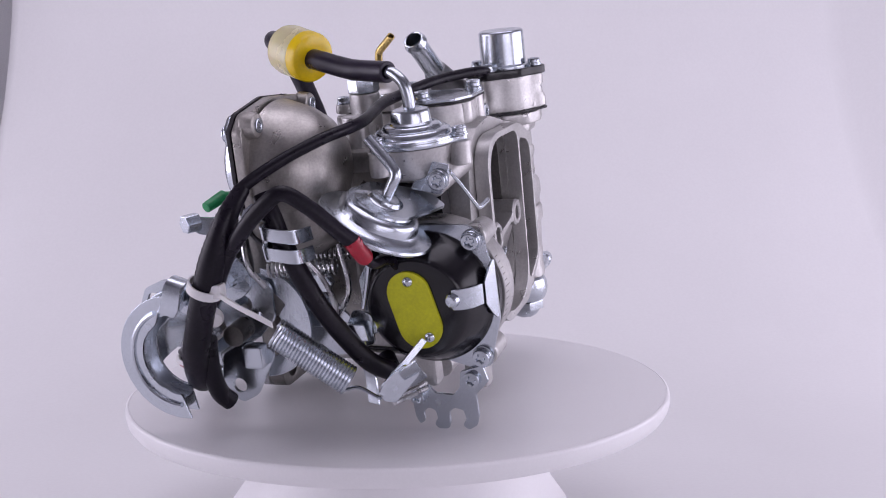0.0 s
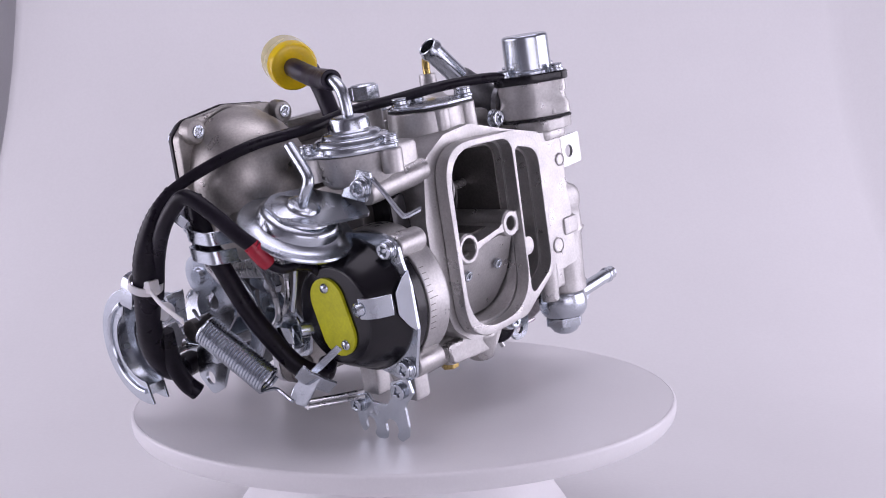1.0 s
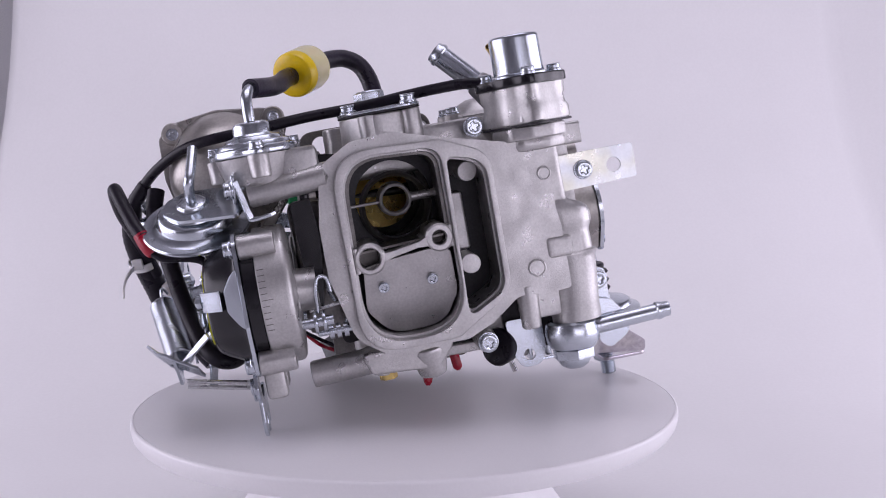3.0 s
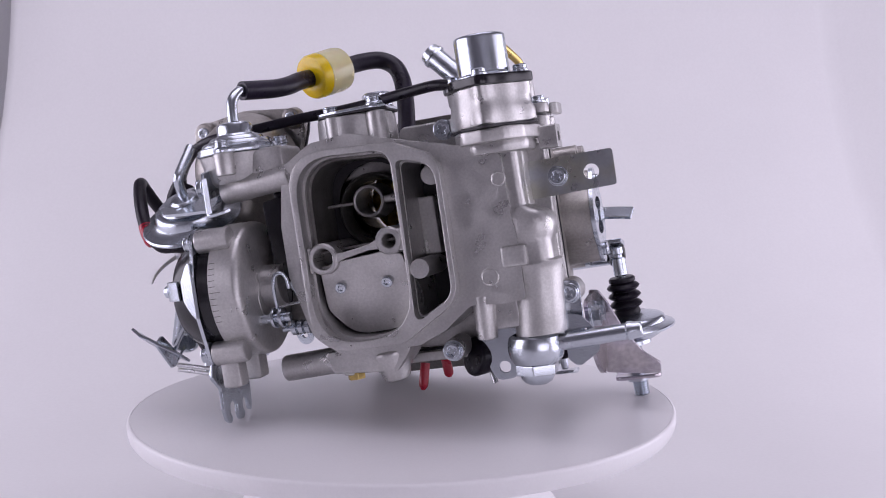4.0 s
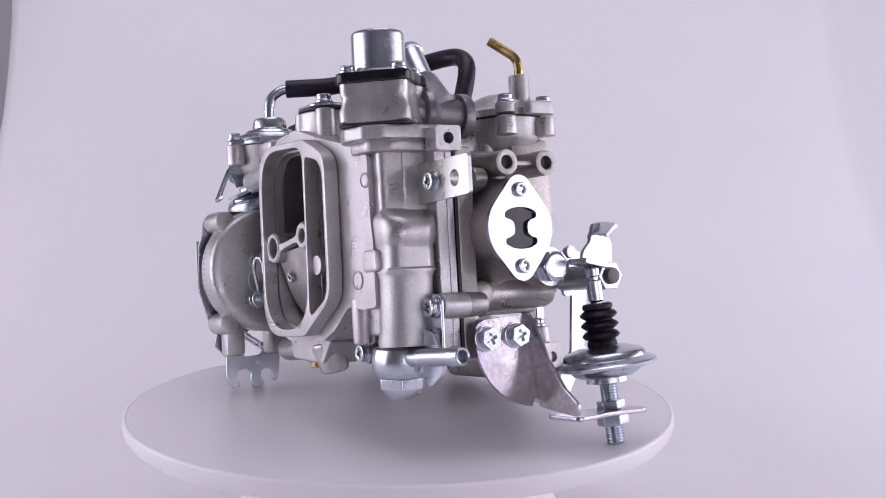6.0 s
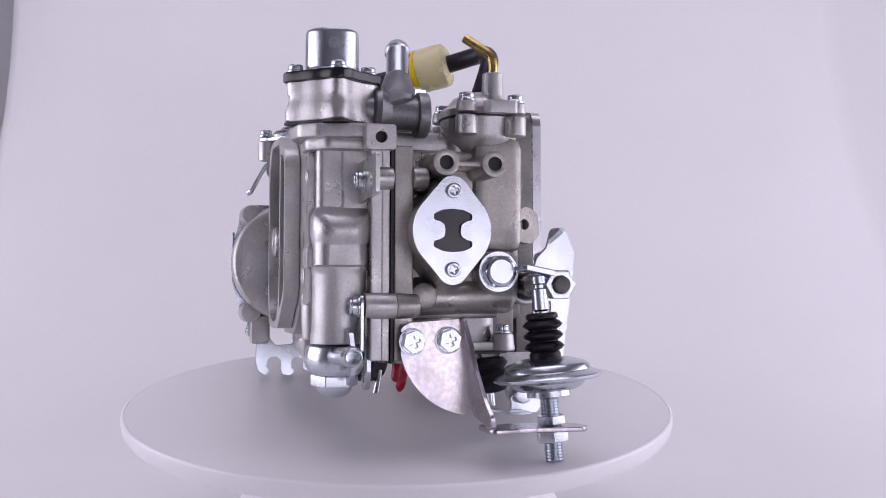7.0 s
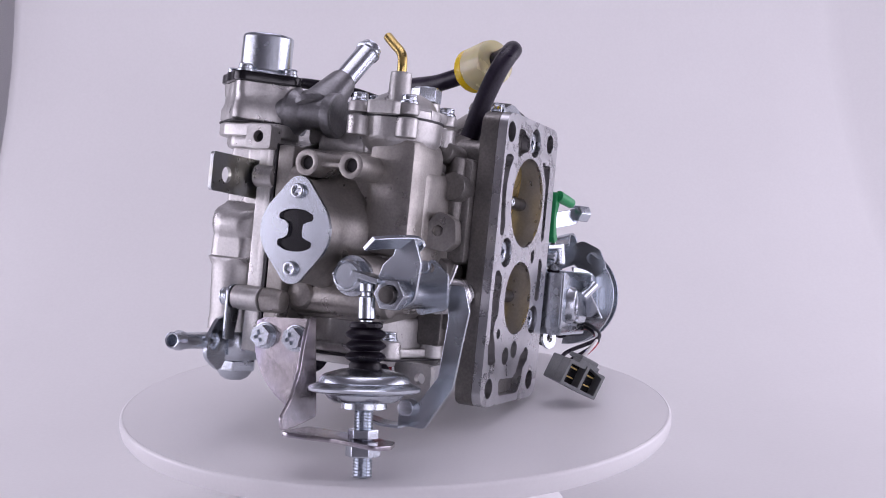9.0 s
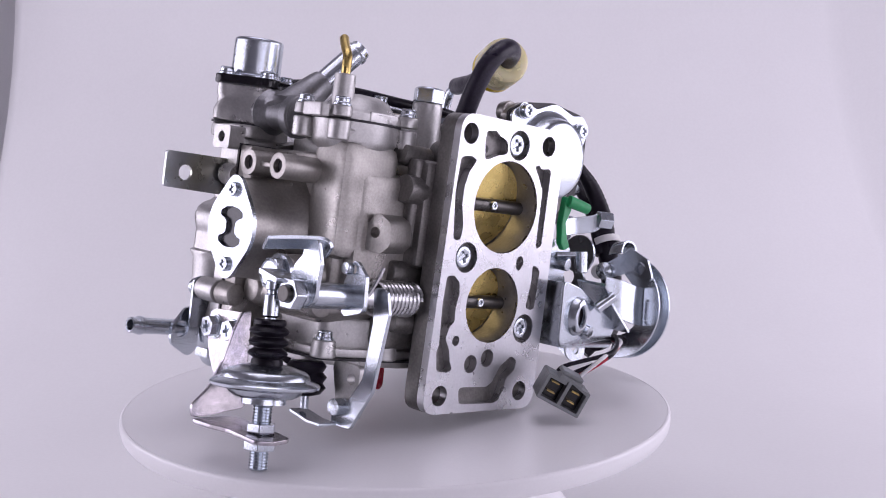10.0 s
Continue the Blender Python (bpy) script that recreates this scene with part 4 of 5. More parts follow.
def throttle_lever():
    # lever with a folded finger on the throttle shaft, torsion spring, long link plate
    bm = B()
    rod(bm, (60, 47.5, -29.5), (100, 47.5, -29.2), 3.4, 3.4)
    part("lever_shaft", bm, DARK_STEEL, carb, "dark lever shaft end")
    bm = B()
    nut(bm, (92.5, 47.5, -29.2), (1, 0, 0), 6.6, 5.4, 3.4)
    rod(bm, (66, 47.5, -29.5), (92, 47.5, -29.2), 5.4, 5.4)
    part("shaft_nut", bm, ZINC, carb, "hex nut and sleeve on the shaft")
    bm = B()
    slab(bm, fillet([(38, -24), (48, -36), (55, -31), (56, -16), (52, -6), (46, -6), (44, -14), (40, -18)], [3, 6, 5, 4, 4, 3, 3, 3], 4), "x", 88, 90, 0.4)
    slab(bm, fillet([(32, -23.6), (44, -26), (44, -23.5), (32, -21.2)], 0.8), "x", 89, 101, 0.4)
    strip(bm, glide([(83, 52, -12), (84.4, 51, -9.4), (88, 49.4, -8.6), (98, 45.4, -9.4), (107, 41.8, -10.6)], 4), (0.25, 0.7, 0.66), 7.0, 1.8)
    part("throttle_lever", bm, ZINC, carb, "bent plated throttle lever with a finger")
    bm = B()
    slab(bm, fillet([(44, -26), (50, -13), (58, -20), (59, -34), (46, -38)], 3, 4), "x", 66, 67.8, 0.4, [circle(50, -18, 2.0, 14)])
    part("stop_plate", bm, ZINC, carb)
    bm = B()
    rod(bm, (67.8, 48.3, -17.8), (71.0, 48.3, -17.8), 2.6)
    part("rivet", bm, ZINC, carb)
    bm = B()
    spring(bm, (32, 48, -29.5), (53, 47.6, -29.5), 6.8, 1.0, 10)
    rod(bm, (30, 48, -29.5), (64, 47.6, -29.5), 4.6, 4.6)
    tube(bm, glide([(62, 54, -28), (60, 56, -22), (58, 57, -16)], 4), 0.9, 7)
    part("torsion_spring", bm, STEEL, carb, "close-wound torsion spring")
    bm = B()
    slab(bm, fillet([(50, -24), (58, -24), (61, -34), (57, -66), (46, -84), (34, -84), (34, -76), (42, -74), (50, -62), (52, -38)], [3, 3, 3, 6, 3, 2, 2, 5, 5, 5], 4), "x", 58, 59.8, 0.4, m=Matrix.Translation((0, 4.5, 0)))
    part("link_plate", bm, ZINC, carb, "long plated link plate bent towards the platter")
    bm = B()
    slab(bm, fillet([(30, -58), (48, -58), (48, -80), (40, -82), (36, -78)], 3, 4), "x", 54, 57.6, 0.6, [circle(43, -64, 2.4, 14)], m=Matrix.Translation((0, 2.5, 0)))
    part("pivot_plate", bm, CAST, carb)
    bm = B()
    rod(bm, (57, 43, -76), (63.6, 43, -76), 3.6)
    part("pivot_pin", bm, ZINC, carb)
    bm = B()
    lathe(bm, (66, 26, -60), (0, 0.1, -1), [(0, 0), (7, 0), (8.5, 2), (7, 4.5), (8.8, 6.5), (7.2, 9), (8.6, 11), (6.5, 13.5), (3, 14.5), (0, 14.5)], 28)
    part("pump_boot", bm, RUBBER, carb, "black ribbed rubber pump boot")
    bm = B()
    rod(bm, (66, 27.4, -74), (66, 28, -80), 1.8)
    strip(bm, [(66, 24, -81), (66, 36, -83), (65.5, 44, -83)], (1, 0, 0), 9, 1.4)
    part("pump_rod", bm, ZINC, carb)
    bm = B()
    slab(bm, fillet([(-9.5, -6), (0, 9.5), (7.5, 5.5), (8.5, -4), (4, -8)], [2, 5, 4, 4, 3], 5), "z", -16, 0, 1.4, [circle(0.5, 0.5, 2.3, 18)], m=frame_of((-0.25, 0.97, 0), (0, 0, 1), (55.4, 45.5, -3.1)))
    rod(bm, (44, 42.5, -3), (52, 44.5, -3), 2.6)
    part("idle_boss", bm, CAST_WARM, carb, "angular cast boss with a drilled plug")


flange()
main_body()
air_horn()
top_works()
side_works()
dashpot()
throttle_lever()


def choke():
    y0, z0 = -42.0, -17.0
    bm = B()
    lathe(bm, (-49.6, y0, z0), (-1, 0, 0), [(0, -9), (9, -9), (9.5, -0.5), (25, 0), (28.2, 0.5), (29.6, 1.6), (30, 3.2), (30, 13.8), (29.6, 14.2), (0, 14.2)], 60)
    flange = B()
    lathe(flange, (-63.9, y0, z0), (-1, 0, 0), [(0, 0), (28.6, 0), (29.0, 0.4), (29.0, 5.4), (28.4, 6.0), (0, 6.0)], 60)
    part("cover_flange", flange, BLACK, carb, "black rim of the choke cover behind the ring")
    pin = B()
    rod(pin, (-50, -52, -31), (-36, -52, -31), 2.2, 2.2, 0.4)
    for x in (-44.5, -40.8):
        rod(pin, (x, -52, -31), (x + 1.6, -52, -31), 4.6, 4.6, 0.4)
    tube(pin, glide([(-42, -52, -27), (-41.5, -54, -18), (-40, -54, -12.5), (-37, -53, -12), (-35.6, -52, -15), (-35.2, -52, -19)], 5), 0.9, 10)
    part("choke_shaft", pin, ZINC, carb, "plated choke shaft end with a bent wire lever")
    bead = B()
    tube(bead, glide([(-49.6, -51.1, -10.2), (-49.6, -53.0, -13.2), (-49.6, -50.8, -16.5), (-49.6, -53.4, -20.2), (-49.6, -53.0, -25), (-49.6, -50.9, -28.6)], 6), 0.8, 10)
    part("bead", bead, CAST, carb, "thin wavy raised bead on the housing")
    for y, z in ((-62.3, 7), (-62.3, -42.3), (-17, -17)):
        ear = B()
        rod(ear, (-54, y, z), (-69.6, y, z), 5.0, 5.4, 1)
        part("housing_ear", ear, CAST, carb)
    for y in (-62, -40):
        lug = B()
        box(lug, -69, -60, y, y + 10, -58.5, -44, 2)
        part("housing_lug", lug, CAST, carb)
    housing = part("choke_housing", bm, CAST, carb, "round cast choke housing with engraved graduations")
    bm = B()
    for i in range(11):
        a = radians(-100 + 5.0 * i + 78)
        long = 5.5 if i in (5,) else 3.2
        c, s = math.cos(a), math.sin(a)
        y, z = y0 - 29.98 * c, z0 + 29.98 * s
        t = B()
        box(t, -63.2, -63.2 + long * 0.9, -0.12, 0.12, -0.16, 0.16, 0)
        joined(bm, t, Matrix.Translation((0, y, z)) @ Matrix.Rotation(-a, 4, "X"))
    part("graduation", bm, CAST_DARK, housing, "fine engraved graduation marks")
    bm = B()
    ears = [(-60, 13), (-67, 9), (-68, 2), (-70.5, -8), (-71, -26), (-67, -40), (-66, -47), (-58, -48), (-48, -45), (-26, -43), (-12, -24), (-11, -10), (-22, 8), (-36, 13)]
    slab(bm, fillet(ears, 5), "x", -70.0, -71.6, 0.35, [circle(y0, z0, 25.5, 44)])
    part("retainer_ring", bm, ZINC, carb, "plated retainer ring with screw ears")
    bm = B()
    lathe(bm, (-70.5, y0 + 0.5, z0), (-1, 0, 0), [(0, -1), (27.8, -1), (28.0, 1.8), (27.0, 2.6), (26.2, 5.0), (25.0, 7.6), (23.2, 11.4), (21.4, 14.6), (20.3, 15.6), (19.2, 16.2), (0, 16.4)], 64)
    part("choke_cover", bm, BLACK, carb, "glossy black moulded choke cover")
    bm = B()
    cap = [(9.3 * math.cos(radians(a)), 7.0 + 9.3 * math.sin(radians(a))) for a in range(0, 181, 15)] + [(9.3 * math.cos(radians(a)), -7.0 + 9.3 * math.sin(radians(a))) for a in range(180, 361, 15)]
    k = radians(-14)
    cap = [(y0 + 0.8 + q[0] * math.cos(k) - q[1] * math.sin(k), z0 - 0.4 + q[0] * math.sin(k) + q[1] * math.cos(k)) for q in cap]
    slab(bm, cap, "x", -86.6, -88.2, 0.3)
    oval = part("oval_label", bm, LIME, carb, "flat yellow-green oval plate")
    for y, z in ((-39.8, -5.4), (-46.6, -28.4)):
        bm = B()
        lathe(bm, (-88.2, y, z), (-1, 0, 0), [(2.2, 0), (2.1, 0.7), (1.4, 1.4), (0, 1.6)], 18)
        part("label_rivet", bm, ZINC, oval)
    bm = B()
    t = B()
    slab(t, fillet([(-13, -0.6), (-10, 2.6), (-4.4, 6.4), (4.4, 6.4), (10, 2.6), (13, -0.6)], [1, 4, 3, 3, 4, 1]), "z", -0.6, 0.6, 0.25, m=frame_of((0, 0, 1), (-0.92, 0.38, 0), (-71.8, -70.2, -13.4)))
    strip(t, [(-79.6, -67.5, -12.8), (-84.8, -64.6, -12.8), (-87.4, -61.4, -12.8), (-88.0, -57.6, -12.8)], (0, 0, 1), 8.5, 1.5)
    joined(bm, t)
    lathe(bm, (-88.0, -58.4, -12.8), (-1, 0.3, 0), [(0, 0), (2.8, 0), (2.8, 2.2), (2.0, 2.9), (0, 3.0)], 20)
    part("cover_clip", bm, ZINC, carb, "bent plated clip that grips the black cover")
    bm = B()
    rod(bm, (-85, -24.5, -24.0), (-91, -22.5, -23.6), 3.4)
    part("stop_pin", bm, ZINC, carb)
    for y, z in ((-62.4, 6.9), (-62.1, -42.4), (-57.0, -52.2)):
        screw(carb, (-71.8, y, z), (-1, 0, 0), 3.6, 2.4)
    screw(carb, (-73.4, -33.0, -60.2), (-1, 0, 0), 3.0, 2.4)
    bm = B()
    hooks = [(-62, -46), (-64, -53), (-58, -59), (-58.5, -68), (-57, -73), (-53.4, -75.2), (-50.6, -73.4), (-52.6, -70), (-51.6, -66.4), (-47.8, -65.4), (-45.2, -67.6), (-45.6, -71.6), (-44.4, -75.0), (-40.4, -75.4), (-37.8, -73.4), (-39.8, -70.6), (-39.2, -67.0), (-36.4, -65.8), (-34, -67.4), (-34, -71.8), (-31.6, -73.6), (-30.0, -70), (-29, -60), (-31.4, -55), (-37, -55.4), (-40, -59), (-48, -59.6), (-51, -56), (-52, -49)]
    slab(bm, fillet(hooks, 1.6, 3), "x", -71.8, -73.4, 0.35)
    part("fork_plate", bm, ZINC, carb, "plated plate ending in two open hooks that touch the platter")
    # folded catch, its wires and flat link
    bm = B()
    strip(bm, [(-96, -43, -44), (-103, -44.5, -39.5), (-107.5, -45.5, -36), (-111, -46.5, -34), (-114.5, -47, -30)], (0.15, 0.75, -0.5), 10, 1.4)
    slab(bm, fillet([(-49, -36), (-42, -33), (-31, -42), (-31.5, -48.5), (-37, -49)], 1.5), "x", -105.4, -106.8, 0.3)
    part("catch", bm, ZINC, carb, "folded plated spring catch")
    bm = B()
    strip(bm, glide([(-90.4, -45.0, -28.6), (-98, -39.5, -35), (-105, -33.6, -41.5), (-107.2, -31.4, -46)], 5), (0.35, -0.5, -0.6), 3.0, 1.1)
    part("flat_link", bm, ZINC, carb, "narrow flat link")
    for dz in (0, -2.4):
        bm = B()
        tube(bm, [(-75, -37, -54 + dz), (-90, -36, -51 + dz), (-104, -35, -48 + dz)], 0.95, 10)
        part("catch_wire", bm, STEEL, carb, "straight steel wire")
    bm = B()
    a, b = Vector((-114.2, 7.4, -17.6)), Vector((-107.4, -18.6, -40.2))
    spring(bm, a, b, 5.6, 0.72, 25, 7, 18)
    tube(bm, glide([b + Vector((0, 3, -4)), (-107, -22, -43), (-107, -29, -46.5), (-107.3, -31, -47)], 5), 0.75, 7)
    tube(bm, glide([a + Vector((0, 2, 4)), (-114.5, 11, -12), (-114, 13, -10), (-112, 14, -13)], 5), 0.75, 7)
    part("return_spring", bm, ZINC, carb, "large close-wound steel return spring")


def vacuum_units():
    # upright diaphragm with the hose elbow
    c = Vector((-56.0, -36.0, 0))
    bm = B()
    lathe(bm, c + Vector((0, 0, 30)), (0, 0, 1), [(0, -2), (12, 0), (14.5, 2), (16.5, 9), (17.6, 13.5), (0, 13.5)], 40)
    for a in (35, 155, 275):
        p = c + Vector((19.3 * math.cos(radians(a)), 19.3 * math.sin(radians(a)), 0))
        rod(bm, p + Vector((0, 0, 34)), p + Vector((0, 0, 44)), 4.4, 4.6, 0.8)
    box(bm, -46, -30, -48, -24, 24, 44, 2.5)
    part("diaphragm_cup", bm, CAST, carb, "cast cup under the upright diaphragm")
    bm = B()
    pts = []
    for i in range(72):
        a = 2 * math.pi * i / 72
        r = 18.4 + 4.6 * max(0, math.cos(3 * (a - radians(35)))) ** 6
        pts.append((c.x + r * math.cos(a), c.y + r * math.sin(a)))
    slab(bm, pts, "z", 43.8, 46.2, 0.7)
    lathe(bm, c + Vector((0, 0, 46.0)), (0, 0, 1), [(18.2, 0), (18.0, 0.9), (17.0, 1.5), (16.2, 1.6), (15.7, 3.0), (14.8, 3.7), (12.6, 4.0), (12.0, 5.2), (11.2, 5.8), (9.2, 6.0), (8.4, 6.8), (8.1, 10.4), (7.3, 11.7), (5.2, 12.3), (0, 12.4)], 48)
    cap = part("diaphragm_cap", bm, ZINC, carb, "stepped bright pressed-steel diaphragm cap")
    for a in (35, 155, 275):
        p = c + Vector((19.8 * math.cos(radians(a)), 19.8 * math.sin(radians(a)), 46.2))
        screw(carb, p, (0, 0, 1), 3.0, 2.2, turn=a)
    bm = B()
    tube(bm, glide([(-56, -36, 57), (-56, -35.8, 63), (-55.6, -34.2, 68.5), (-54.2, -30, 72), (-52.8, -26.6, 72.8), (-50.5, -22, 73.0)], 6), 2.5, 16)
    part("cap_elbow", bm, ZINC, cap, "bright bent steel nipple")
    # hose, inline filter, second hose
    bm = B()
    pipe(bm, glide([(-35.2, 15.0, 78.2), (-38.4, 8.0, 76.9), (-41, -1, 74.6), (-44.5, -9, 73.4), (-48.5, -18, 73.0), (-53.4, -27.2, 72.8)], 8), 4.4, 1.6, 20, 2)
    part("vacuum_hose", bm, HOSE, carb, "dark rubber vacuum hose")
    f0, f1 = Vector((-35.2, 13.8, 78.2)), Vector((-24.6, 32.4, 82.6))
    w = f1 - f0
    h = w.length
    bm = B()
    lathe(bm, f0, w, [(0, 0.6), (5.6, 0.3), (8.6, 0.2), (10.2, 0.9), (10.9, 2.2), (11.0, h * 0.28), (9.8, h * 0.28)], 44)
    yel = part("filter_front", bm, YELLOW, carb, "bright yellow half of the small inline filter")
    bm = B()
    lathe(bm, f0, w, [(9.8, h * 0.24), (11.0, h * 0.30), (11.1, h * 0.8), (10.6, h * 0.93), (8.8, h * 0.99), (5.2, h), (4.4, h * 0.98)], 44)
    part("filter_back", bm, CREAM, carb, "translucent cream half of the inline filter")
    bm = B()
    tube(bm, glide([(-27, 28.6, 81.6), (-22, 36.5, 83.6), (-15.5, 42.5, 85.0), (-8, 46.2, 84.6), (-1.5, 46.6, 80.5), (2, 44.4, 73.5), (3.4, 41, 64), (3.6, 37, 52), (3.2, 34, 42)], 8), 4.4, 20)
    part("vacuum_hose", bm, HOSE, carb, "dark rubber hose bent down behind the body")
    # tilted pull-off unit
    ax = Vector((0.04, -0.50, 0.86)).normalized()
    o = Vector((-87.6, -28.6, 18.0))
    bm = B()
    lathe(bm, o, ax, [(0, -7), (9, -6.6), (14, -4.4), (16.4, -2.0), (22.2, -1.0), (23.6, -0.2), (23.9, 0.7), (23.4, 1.5), (21.0, 1.6), (18.6, 2.0), (16.8, 3.4), (16.2, 6.6), (14.8, 8.0), (12.4, 8.4), (11.8, 9.6), (7.4, 10.6), (6.4, 11.4), (6.0, 12.6), (4.4, 13.2), (0, 13.2)], 60)
    can = part("pull_off_can", bm, ZINC, carb, "stepped bright pressed-steel pull-off can")
    bm = B()
    tip = Vector((-83.0, -28.2, 51.4))
    tube(bm, glide([o + ax * 12, o + ax * 19, o + ax * 22.5 + Vector((0.6, 0.6, 0)), o + ax * 25 + Vector((1.5, 3.6, 1.2)), tip], 6), 2.3, 16)
    part("pull_off_nipple", bm, ZINC, can, "angled steel nipple")
    bm = B()
    m = frame_of(Vector((1, -0.15, 0.0)), Vector((0, 0.9, 0.42)), o + ax * 10.2)
    t = B()
    slab(t, fillet([(-13, 8), (-5, 14), (10, 13), (20, 2), (25, -8), (22, -16), (10, -15), (-4, -13), (-13, -4)], [6, 6, 6, 4, 2, 2, 6, 8, 6], 5), "z", -0.9, 0.5, 0.35, [circle(0, 0, 7.6, 24)])
    joined(bm, t, m)
    part("pull_off_plate", bm, ZINC, carb, "plated bracket plate round the pull-off can")
    bm = B()
    strip(bm, [(-68, -44, 26), (-66.8, -47.6, 33), (-66.6, -47.8, 38)], (0, 1, 0.2), 13, 1.5)
    strip(bm, glide([(-66, -54, 34), (-64, -58, 27), (-62, -62, 19.5), (-60.2, -63.5, 17.5), (-52, -64.5, 18.5)], 5), (0.6, 0.4, 0.2), 2.6, 1.4)
    part("pull_off_arm", bm, ZINC, carb, "bent plated arm with a hooked end")
    screw(carb, (-67.8, -49.6, 30.8), (-1, -0.1, 0), 3.7, 2.6)
    bm = B()
    tube(bm, glide([(-87, -26, 12), (-87, -24, 4), (-88, -22, -6), (-90, -20, -16)], 5), 1.0, 8)
    box(bm, -90, -84, -27, -20, 4, 12, 0.6)
    part("pull_rod", bm, ZINC, carb)


def secondary_unit():
    # big cast diaphragm dome
    out = fillet([(-102.5, 59.5), (-96, 65.5), (-74, 68.6), (-52, 66), (-41.5, 60.5), (-43, 54), (-46, 46), (-47, 22), (-58, 8), (-84, 6), (-98, 18), (-103, 40)], [4, 5, 12, 8, 4, 4, 6, 10, 10, 12, 12, 8])
    part("dome_flange", slab(B(), out, "y", 16.0, 20.5, 0.8), CAST_WARM, carb, "flange of the diaphragm dome")
    bm = B()
    lathe(bm, (-73.5, 16.5, 38.5), (-0.12, -1, -0.10), [(27.5, 0), (26.6, 5), (25.4, 11), (22.6, 18), (18.4, 23.4), (12, 26.8), (0, 28)], 56, squash=1.05)
    lathe(bm, (-76, 10, 26), (-0.3, -0.45, -0.85), [(21, -6), (20, 4), (17.5, 14), (14, 20), (8, 23), (0, 23.6)], 44)
    for x, z in ((-95.2, 60.8), (-47.6, 60.6)):
        ear = B()
        rod(ear, (x, 18, z), (x, 12.0, z), 5.6, 5.0, 1)
        part("dome_ear", ear, CAST_WARM, carb)
    part("diaphragm_dome", bm, CAST_WARM, carb, "large tarnished cast diaphragm dome")
    part("dome_gasket", slab(B(), [(-73 + (x + 73) * 1.012, 38 + (z - 38) * 1.012) for x, z in out], "y", 20.6, 22.4, 0.3), GASKET, carb, "black diaphragm edge")
    bm = B()
    lid = fillet([(-102.5, 59.5), (-96, 65.5), (-88, 64.5), (-74, 69), (-60, 64), (-52, 66), (-41.5, 60.5), (-43, 54), (-46, 46), (-47, 28), (-60, 14), (-80, 16), (-94, 30), (-98, 48)], [4, 5, 5, 14, 5, 5, 4, 4, 6, 10, 12, 12, 12, 5])
    slab(bm, lid, "y", 22.5, 24.2, 0.5)
    lathe(bm, (-72, 24, 41), (0, 1, 0), [(24, -0.4), (23.6, 0.8), (22.0, 1.6), (20.8, 2.6), (20.2, 6.4), (19.0, 8.4), (16.5, 9.4), (0, 10.2)], 56)
    part("dome_lid", bm, ZINC, carb, "smooth pressed-steel diaphragm lid")
    for x, z in ((-95.0, 60.6), (-47.4, 60.8)):
        screw(carb, (x, 12.1, z), (0, -1, 0), 2.9, 0.9, washer=False)
    for x, z in ((-93.8, 57.5), (-50, 62), (-60, 14)):
        screw(carb, (x, 24.3, z), (0, 1, 0), 3.4, 2.4)
    bm = B()
    box(bm, -48, -28, 4, 34, 24, 42, 4)
    box(bm, -52, -28, 22, 44, -36, 4, 4)
    rod(bm, (-30, 51.2, -28.8), (-46, 51.2, -28.8), 9, 8)
    rod(bm, (-30, 51.2, 14.5), (-44, 51.2, 14.5), 8, 7)
    box(bm, -48, -30, -26, 2, -40, 20, 3)
    part("side_casting", bm, CAST_DARK, carb, "dark side casting behind the linkages")
    # black box and thin sheet that fill the gap beside the horn
    bm = B()
    box(bm, -41, -37, -40, -22, -8, 24, 1.2)
    slab(bm, fillet([(-46, 20), (-37, 22), (-35, 4), (-39, -26), (-44, -26)], 2), "y", -41.5, -40.0, 0.3)
    part("black_gap_filler", bm, BLACK, carb, "black filler in the gap beside the horn")
    bm = B()
    tube(bm, glide([(-34, -44, -24), (-36, -46, -18), (-33, -47, -15.5), (-30, -46, -19), (-30, -45, -30), (-32, -45, -37)], 5), 0.9, 8)
    for x in (-38, -34.8, -31.6):
        lathe(bm, (x, -45, -37), (1, 0, 0), [(0, -1), (3.3, -1), (3.3, 1), (0, 1)], 18)
    rod(bm, (-44, -45, -37), (-28, -45, -37), 1.4)
    part("choke_link", bm, ZINC, carb, "small plated choke link with bent wire")
    bm = B()
    rod(bm, (-46, -42, -27), (-26, -42, -25), 0.8)
    part("choke_rod", bm, STEEL, carb)


